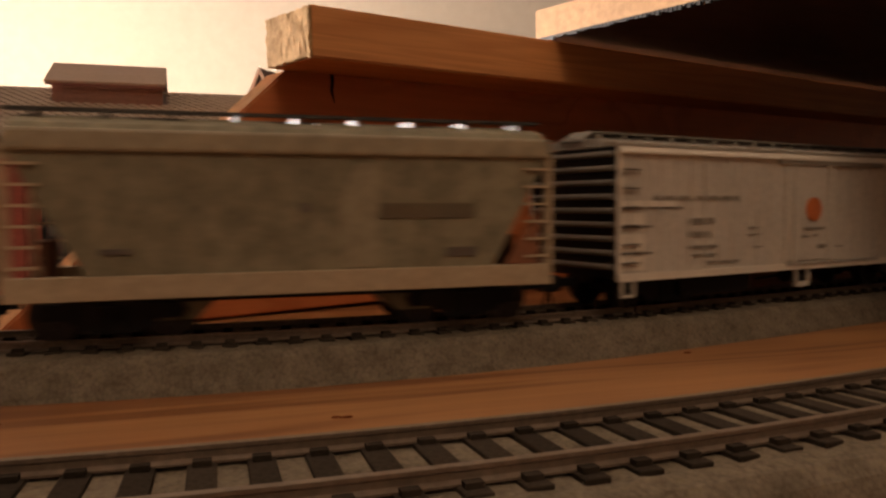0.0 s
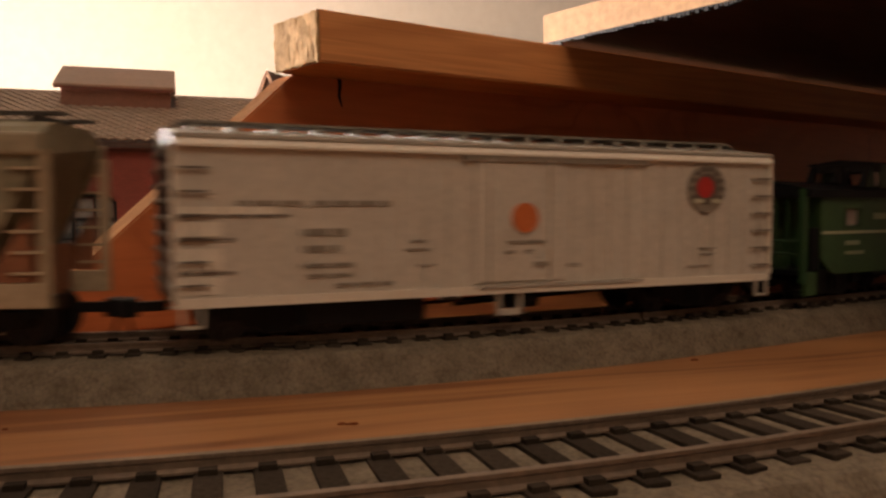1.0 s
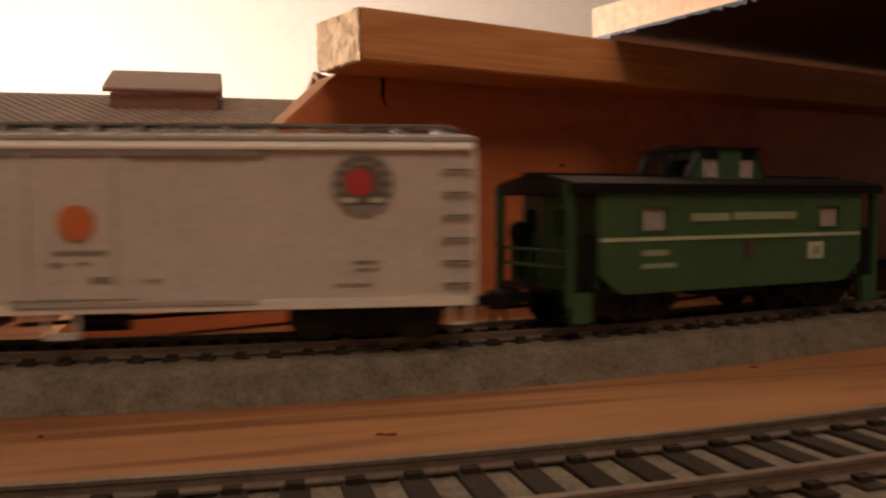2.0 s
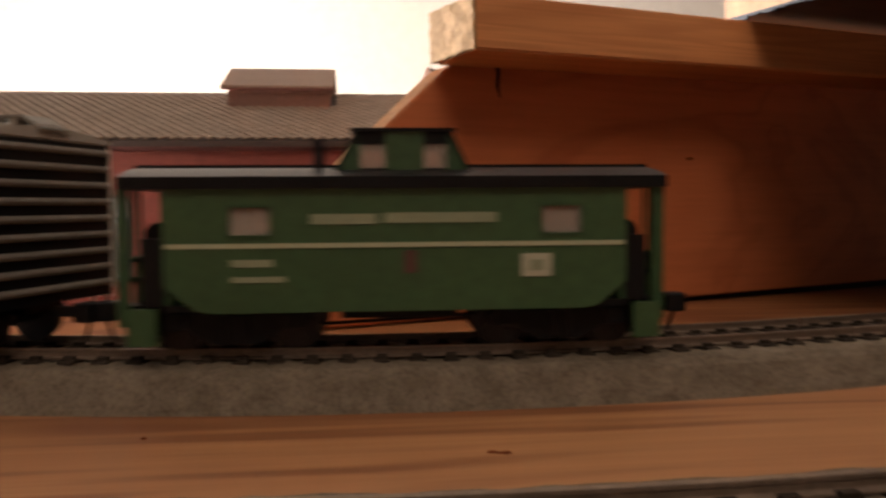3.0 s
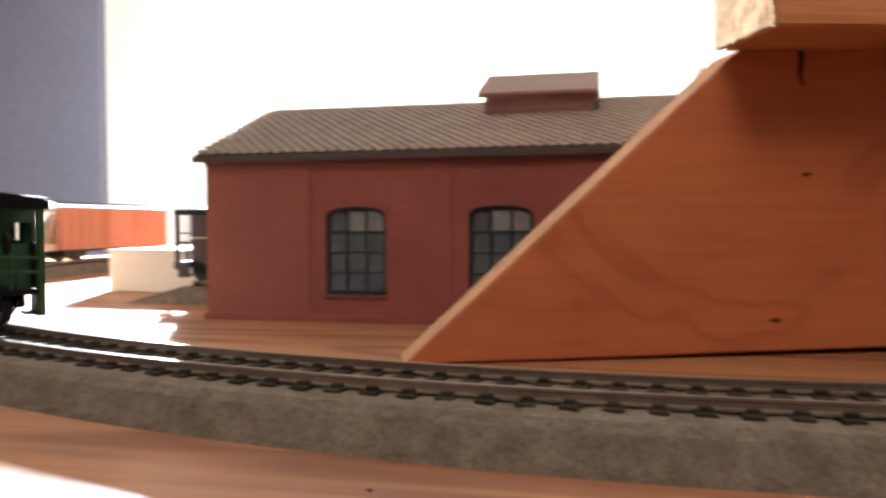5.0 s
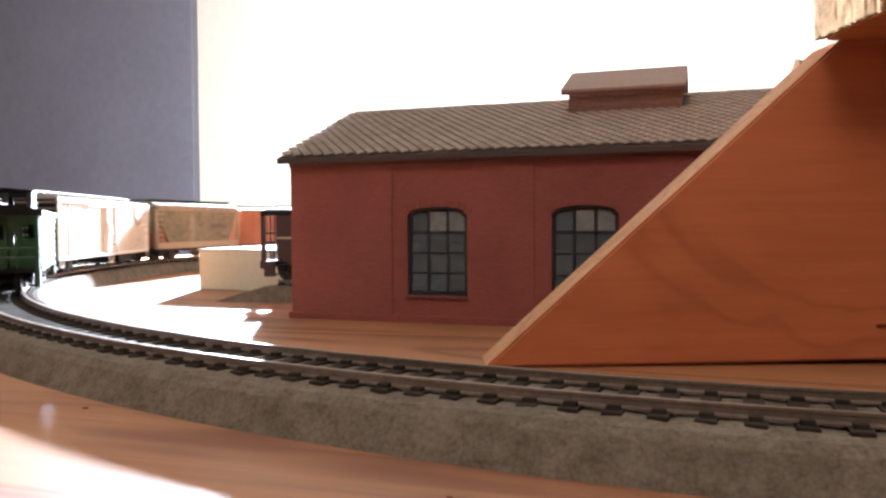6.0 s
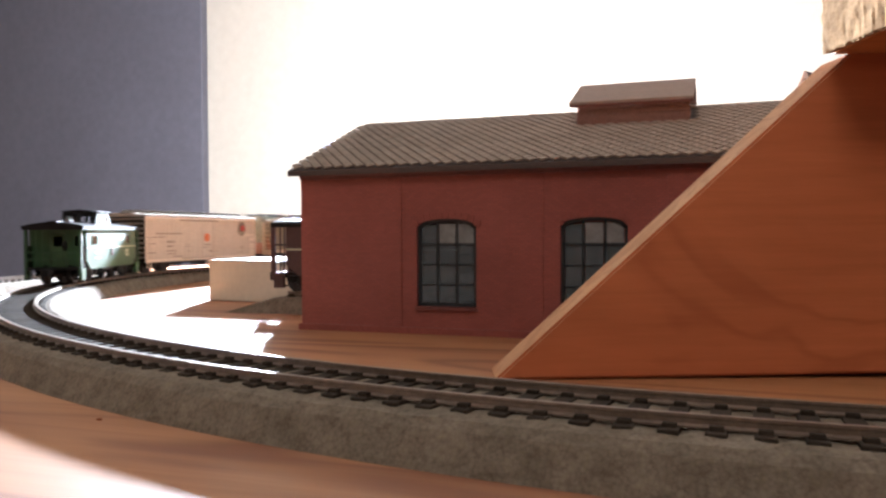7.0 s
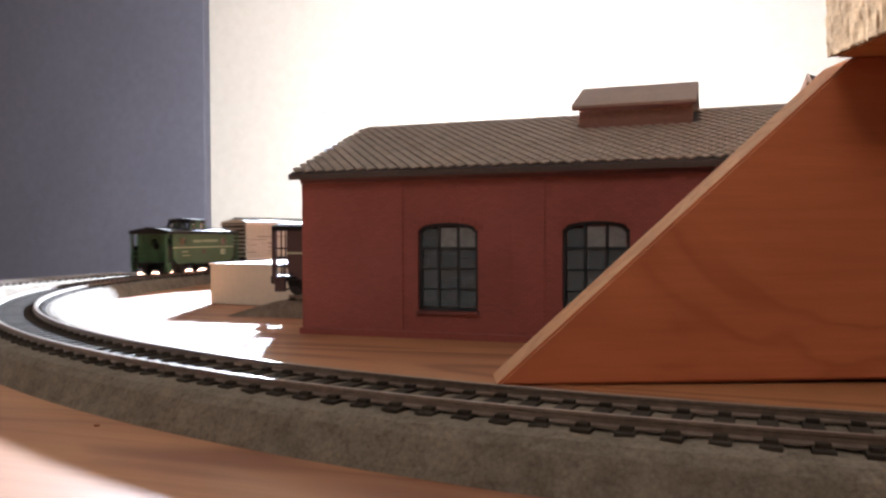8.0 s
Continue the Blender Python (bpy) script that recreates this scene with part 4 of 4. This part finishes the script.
            st = part("step", boxes((min(xe, xe - s * 0.0055), max(xe, xe - s * 0.0055), y - 0.0010, y + 0.0010, 0.0022, 0.0094)), paint, ob, "green boarding step")
            part("tread", boxes((min(xe, xe - s * 0.0055), max(xe, xe - s * 0.0055), min(y, y - math.copysign(0.004, y)), max(y, y - math.copysign(0.004, y)), 0.0028, 0.0036)), BLACK, st)
        for z in (0.0150, 0.0190):
            part("hand_rail", rod(bmesh.new(), (xe, -W + 0.001, z), (xe, W - 0.001, z), 0.00045), shade, ob)
        for y in (-0.008, -0.003, 0.003, 0.008):
            part("baluster", rod(bmesh.new(), (xe, y, 0.010), (xe, y, 0.019), 0.0004), shade, ob)
        part("brake_wheel", disc(bmesh.new(), xe, 0.007, 0.0230, 0.0030, 0.0007), BLACK, ob)
        part("end_ladder", boxes((xe - 0.0003, xe + 0.0003, -0.0105, -0.0099, 0.010, z1), (xe - 0.0003, xe + 0.0003, -0.0065, -0.0059, 0.010, z1)), shade, ob)
        coupler(ob, s * L / 2, s)
    part("floor", boxes((-B / 2, B / 2, -W + 0.001, W - 0.001, 0.0086, 0.0100)), BLACK, ob)
    prof = []
    for i in range(13):
        u = -1 + 2 * i / 12
        prof.append((u * (W + 0.0012), z1 + 0.0024 * (1 - u * u)))
    roof = part("roof", prism(bmesh.new(), prof + [(W + 0.0012, z1 - 0.0024), (-W - 0.0012, z1 - 0.0024)], "x", -L / 2, L / 2), BLACK, ob, "black arched roof")
    for a, c in ((-L / 2 - 0.001, -0.0130), (0.0150, L / 2 + 0.001)):
        part("running_board", boxes((a, c, -0.0028, 0.0028, z1 + 0.0023, z1 + 0.0030)), BLACK, ob)
    # cupola with sloped ends
    cw = 0.0112
    cz0, cz1 = z1 + 0.0008, z1 + 0.0094
    cup = part("cupola", boxes((-0.0100, 0.0120, -cw + 0.001, cw - 0.001, cz0, cz0 + 0.0014)), BLACK, ob, "black cupola with square windows")
    for y, f in ((-cw, -1), (cw, 1)):
        ya, yb = min(y, y - f * 0.0009), max(y, y - f * 0.0009)
        bm = boxes((-0.0026, 0.0052, ya, yb, cz0, cz1))
        part("cupola_panel", bm, paint, cup)
        bm = prism(bmesh.new(), [(-0.0125, cz0), (-0.0078, cz0), (-0.0078, cz1), (-0.0087, cz1)], "y", ya, yb)
        prism(bm, [(0.0142, cz0), (0.0100, cz0), (0.0100, cz1), (0.0108, cz1)], "y", ya, yb)
        part("cupola_corner", bm, shade, cup)
        part("cupola_wall", boxes((-0.0078, -0.0026, ya, yb, cz0, cz0 + 0.0010), (0.0052, 0.0100, ya, yb, cz0, cz0 + 0.0010), (-0.0078, -0.0026, ya, yb, cz1 - 0.0026, cz1), (0.0052, 0.0100, ya, yb, cz1 - 0.0026, cz1)), BLACK, cup)
        for x0, x1 in ((-0.0078, -0.0026), (0.0052, 0.0100)):
            pn = part("pane", boxes((x0, x1, y - f * 0.0006, y - f * 0.0003, cz0 + 0.001, cz1 - 0.0026) if f < 0 else (x0, x1, y - 0.0006, y - 0.0003, cz0 + 0.001, cz1 - 0.0026)), CLEAR, cup)
            pn.visible_shadow = False
    for s in (-1, 1):
        xb0, xt0 = (-0.0135, -0.0088) if s < 0 else (0.0152, 0.0110)
        bm = bmesh.new()
        for ya, yb in ((-cw, -cw + 0.0022), (-0.0014, 0.0014), (cw - 0.0022, cw)):
            prism(bm, [(xb0, cz0), (xb0 - s * 0.0010, cz0), (xt0 - s * 0.0010, cz1), (xt0, cz1)], "y", ya, yb)
        prism(bm, [(xt0 + s * 0.0004, cz1 - 0.0026), (xt0 - s * 0.0010, cz1 - 0.0026), (xt0 - s * 0.0010, cz1), (xt0, cz1)], "y", -cw, cw)
        part("cupola_end", bm, BLACK, cup)
    part("cupola_roof", prism(bmesh.new(), [(-cw - 0.0008, cz1), (-cw - 0.0008, cz1 + 0.0006), (0, cz1 + 0.0018), (cw + 0.0008, cz1 + 0.0006), (cw + 0.0008, cz1)], "x", -0.0096, 0.0118), BLACK, cup)
    part("smoke_pipe", rod(bmesh.new(), (-0.0165, -0.006, z1), (-0.0165, -0.006, z1 + 0.0080), 0.0011, 12), BLACK, ob, "thin black stove pipe")
    part("battery_box", boxes((-0.0120, 0.0120, -0.0140, 0.0140, 0.0066, 0.0086), bevel=0.0004), BLACK, ob)
    part("brake_rod", rod(bmesh.new(), (-0.02, -0.008, 0.0046), (0.022, -0.008, 0.0066), 0.0004), BLACK, ob)
    underframe(ob, B)
    for x in (-0.0330, 0.0330):
        truck(ob, x)
    return ob


# ---- scenery beyond the track ---------------------------------------------
def carton():
    ob = thing("carton", "plain white card box standing on the table", "box", pose(-0.290, 0.458, 0, 0, 0, -6))
    part("box", boxes((0, 0.074, 0, 0.075, 0, 0.0240), bevel=0.0006), CARTON, ob)
    part("lid", boxes((-0.0006, 0.0746, -0.0006, 0.0756, 0.0236, 0.0246), bevel=0.0003), CARTON, ob)
    return ob


def lamp():
    ob = thing("desk_lamp", "small desk lamp with a bare glowing bulb", "lamp", pose(BULB[0], BULB[1], 0))
    bm = bmesh.new()
    bmesh.ops.create_uvsphere(bm, u_segments=24, v_segments=14, radius=0.0175)
    for v in bm.verts:
        if v.co.z < 0:
            v.co.x *= 1 + v.co.z * 24
            v.co.y *= 1 + v.co.z * 24
    bmesh.ops.translate(bm, vec=(0, 0, BULB[2]), verts=bm.verts)
    part("bulb", bm, BULB_GLASS, ob, "glowing warm white bulb", smooth=True)
    part("socket", rod(bmesh.new(), (0, 0, BULB[2] - 0.055), (0, 0, BULB[2] - 0.016), 0.010, 18), BLACK, ob)
    part("stem", rod(bmesh.new(), (0, 0, 0.012), (0, 0, BULB[2] - 0.05), 0.006, 14), STEEL, ob)
    part("base", rod(bmesh.new(), (0, 0, 0), (0, 0, 0.014), 0.055, 32), BLACK, ob)
    return ob


# unseen drum lamp, added over the table front as fill light
def unseen_fill_lamp():
    ob = thing("unseen_fill_lamp", "unseen fill lamp, a glowing drum hung over the table front", "lamp", pose(0.12, -0.62, 1.8))
    part("shade", rod(bmesh.new(), (0, 0, -0.88), (0, 0, -0.76), 0.26, 48), FILL_GLOW, ob, "warm glowing drum shade")
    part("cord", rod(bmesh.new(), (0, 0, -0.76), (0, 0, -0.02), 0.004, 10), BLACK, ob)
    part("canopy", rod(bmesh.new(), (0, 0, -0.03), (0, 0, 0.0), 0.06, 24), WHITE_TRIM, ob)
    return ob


def far_house():
    """Gable of a second model house behind the panel: dark roof with white barge boards."""
    ob = thing("model_house", "narrow model house with steep dark roof and white trim", "model building", pose(0.0568, 0.60, 0.0010, 0, 0, -34))
    part("wall", prism(bmesh.new(), [(-0.0125, -0.0010), (0.0125, -0.0010), (0.0125, 0.108), (0, 0.1365), (-0.0125, 0.108)], "y", 0, 0.06), GREY_PANE, ob)
    for s in (-1, 1):
        part("roof", prism(bmesh.new(), [(0, 0.1395), (0, 0.1365), (s * 0.0145, 0.1035), (s * 0.0160, 0.1060)], "y", -0.004, 0.062), ROOF_BOARD, ob)
        part("barge_board", prism(bmesh.new(), [(0, 0.1400), (0, 0.1358), (s * 0.0148, 0.1022), (s * 0.0164, 0.1055)], "y", -0.0055, -0.004), WHITE_TRIM, ob)
    return ob


def table_marks():
    ob = thing("table_knots", "small dark knots and nail marks in the table top", "marks")
    for x, y, r in ((0.0260, 0.1446, 0.0007), (0.0281, 0.1440, 0.0008), (0.0271, 0.1440, 0.0004), (-0.1234, 0.1878, 0.0006), (-0.0323, 0.1593, 0.0004), (0.1254, 0.1775, 0.0009)):
        bm = bmesh.new()
        g = bmesh.ops.create_cone(bm, cap_ends=True, segments=12, radius1=r, radius2=r * 0.8, depth=0.0003)["verts"]
        bmesh.ops.transform(bm, matrix=Matrix.Translation((x, y, 0.0001)) @ Matrix.Diagonal((1.3, 0.8, 1, 1)), verts=g)
        part("knot", bm, KNOT, ob)
    return ob


house = engine_house()
bracket()
strip()
deck()
carton()
lamp()
unseen_fill_lamp()
far_house()
table_marks()
parked = caboose("dark maroon caboose parked in the engine house doorway", DULL_MAROON, DULL_MAROON, True)
parked.matrix_basis = pose(-0.157, 0.418, RAIL_TOP)
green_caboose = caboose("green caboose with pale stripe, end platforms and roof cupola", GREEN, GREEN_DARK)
reefer_car, hopper_car, last_boxcar = reefer(), hopper(), boxcar()

tie_data = tie_mesh()
for k in range(2):
    a = BEND + 4.566 * k
    track_section(R_EASY, a, a + 4.566, 34, tie_data, "nearly straight inner track on grey roadbed with brown ties", "inner track circle", EASY)
for k in range(7):
    a = BEND - 30 * k
    track_section(R18, a - 30, a, 34, tie_data, "curved inner track on grey roadbed with brown ties", "inner track circle")
for k in range(3):
    a = 71 - 30 * k
    track_section(R22, a - 30, a, 42, tie_data, "curved outer track on grey roadbed with brown ties", "outer track circle")
# past 19 degrees the outer track tightens
tight = (CX + 0.08 * math.sin(radians(-19)), CY - 0.08 * math.cos(radians(-19)))
for k in range(3):
    a = -19 - 25 * k
    track_section(R22 - 0.08, a - 25, a, 29, tie_data, "curved outer track on grey roadbed with brown ties", "outer track circle", tight)
siding = thing("siding_track", "short straight siding on grey roadbed leading into the engine house", "model track")
bed = prism(bmesh.new(), [(RY + u, w) for u, w in BED_PROFILE], "x", -0.236, HX1 - 0.01)
for v in bed.verts:
    if v.co.x < -0.2:
        v.co.x += 3.4 * v.co.z
part("roadbed", bed, BALLAST, siding, "grey roadbed with a sloped end")
for sg in (-1, 1):
    part("rail", prism(bmesh.new(), [(RY + u + sg * 0.0083, w) for u, w in RAIL_PROFILE], "x", -0.207, HX1 - 0.01), RAIL, siding)
for i in range(38):
    o = new("tie", tie_data)
    o.parent = siding
    o.matrix_basis = pose(-0.204 + 0.00705 * i, RY, 0)
shingles(house)


# ---- what moves ------------------------------------------------------------
# seconds and the way of the caboose's middle along the inner track, as degrees of its circle
ANGLES = [(0.0, 39.8), (0.5, 33.05), (1.0, 26.2), (1.5, 20.0), (3.0, -1.22), (3.5, -8.08), (4.0, -15.6), (4.5, -23.6), (5.0, -31.2), (6.5, -57.0), (7.0, -67.0), (7.5, -76.7), (8.0, -86.6)]
# car, degrees behind the caboose, half the distance between its trucks
CARS = [(green_caboose, 0.0, 0.0330), (reefer_car, -19.45, 0.0590), (hopper_car, -39.5, 0.0400), (last_boxcar, -57.9, 0.0520)]


def on_track(a):
    """The place on the inner track's middle line."""
    if a <= BEND:
        return Vector((CX + R18 * math.sin(radians(a)), CY - R18 * math.cos(radians(a)), RAIL_TOP))
    b = radians(BEND) + radians(a - BEND) * R18 / R_EASY
    return Vector((EASY[0] + R_EASY * math.sin(b), EASY[1] - R_EASY * math.cos(b), RAIL_TOP))


def angle_at(t):
    ts, an = [a[0] for a in ANGLES], [a[1] for a in ANGLES]
    i = max(0, min(len(ts) - 2, sum(1 for q in ts if q <= t) - 1))
    def slope(j):
        j0, j1 = max(0, j - 1), min(len(ts) - 1, j + 1)
        return (an[j1] - an[j0]) / (ts[j1] - ts[j0])
    h = ts[i + 1] - ts[i]
    u = (t - ts[i]) / h
    return ((1 + 2 * u) * (1 - u) ** 2 * an[i] + u * (1 - u) ** 2 * h * slope(i)
            + u * u * (3 - 2 * u) * an[i + 1] + u * u * (u - 1) * h * slope(i + 1))


def motions():
    for car, lag, half in CARS:
        rows = []
        for k in range(41):
            t = k * 0.2
            a, d = angle_at(t) + lag, math.degrees(half / R18)
            p, q = on_track(a - d), on_track(a + d)
            mid, way = (p + q) / 2, q - p
            rows.append((t, pose(mid.x, mid.y, mid.z, 0, 0, math.degrees(math.atan2(way.y, way.x)))))
        walk(car, rows)
    steps = 241
    for w, dx in WHEELSETS:
        if w.parent.parent == parked:
            continue
        rows = []
        for k in range(steps):
            t = 8.0 * k / (steps - 1)
            turn = math.degrees(radians(angle_at(t) - angle_at(0)) * R18 / 0.0053)
            rows.append((t, pose(dx, 0, 0.0021, 0, turn, 0)))
        walk(w, rows)


motions()
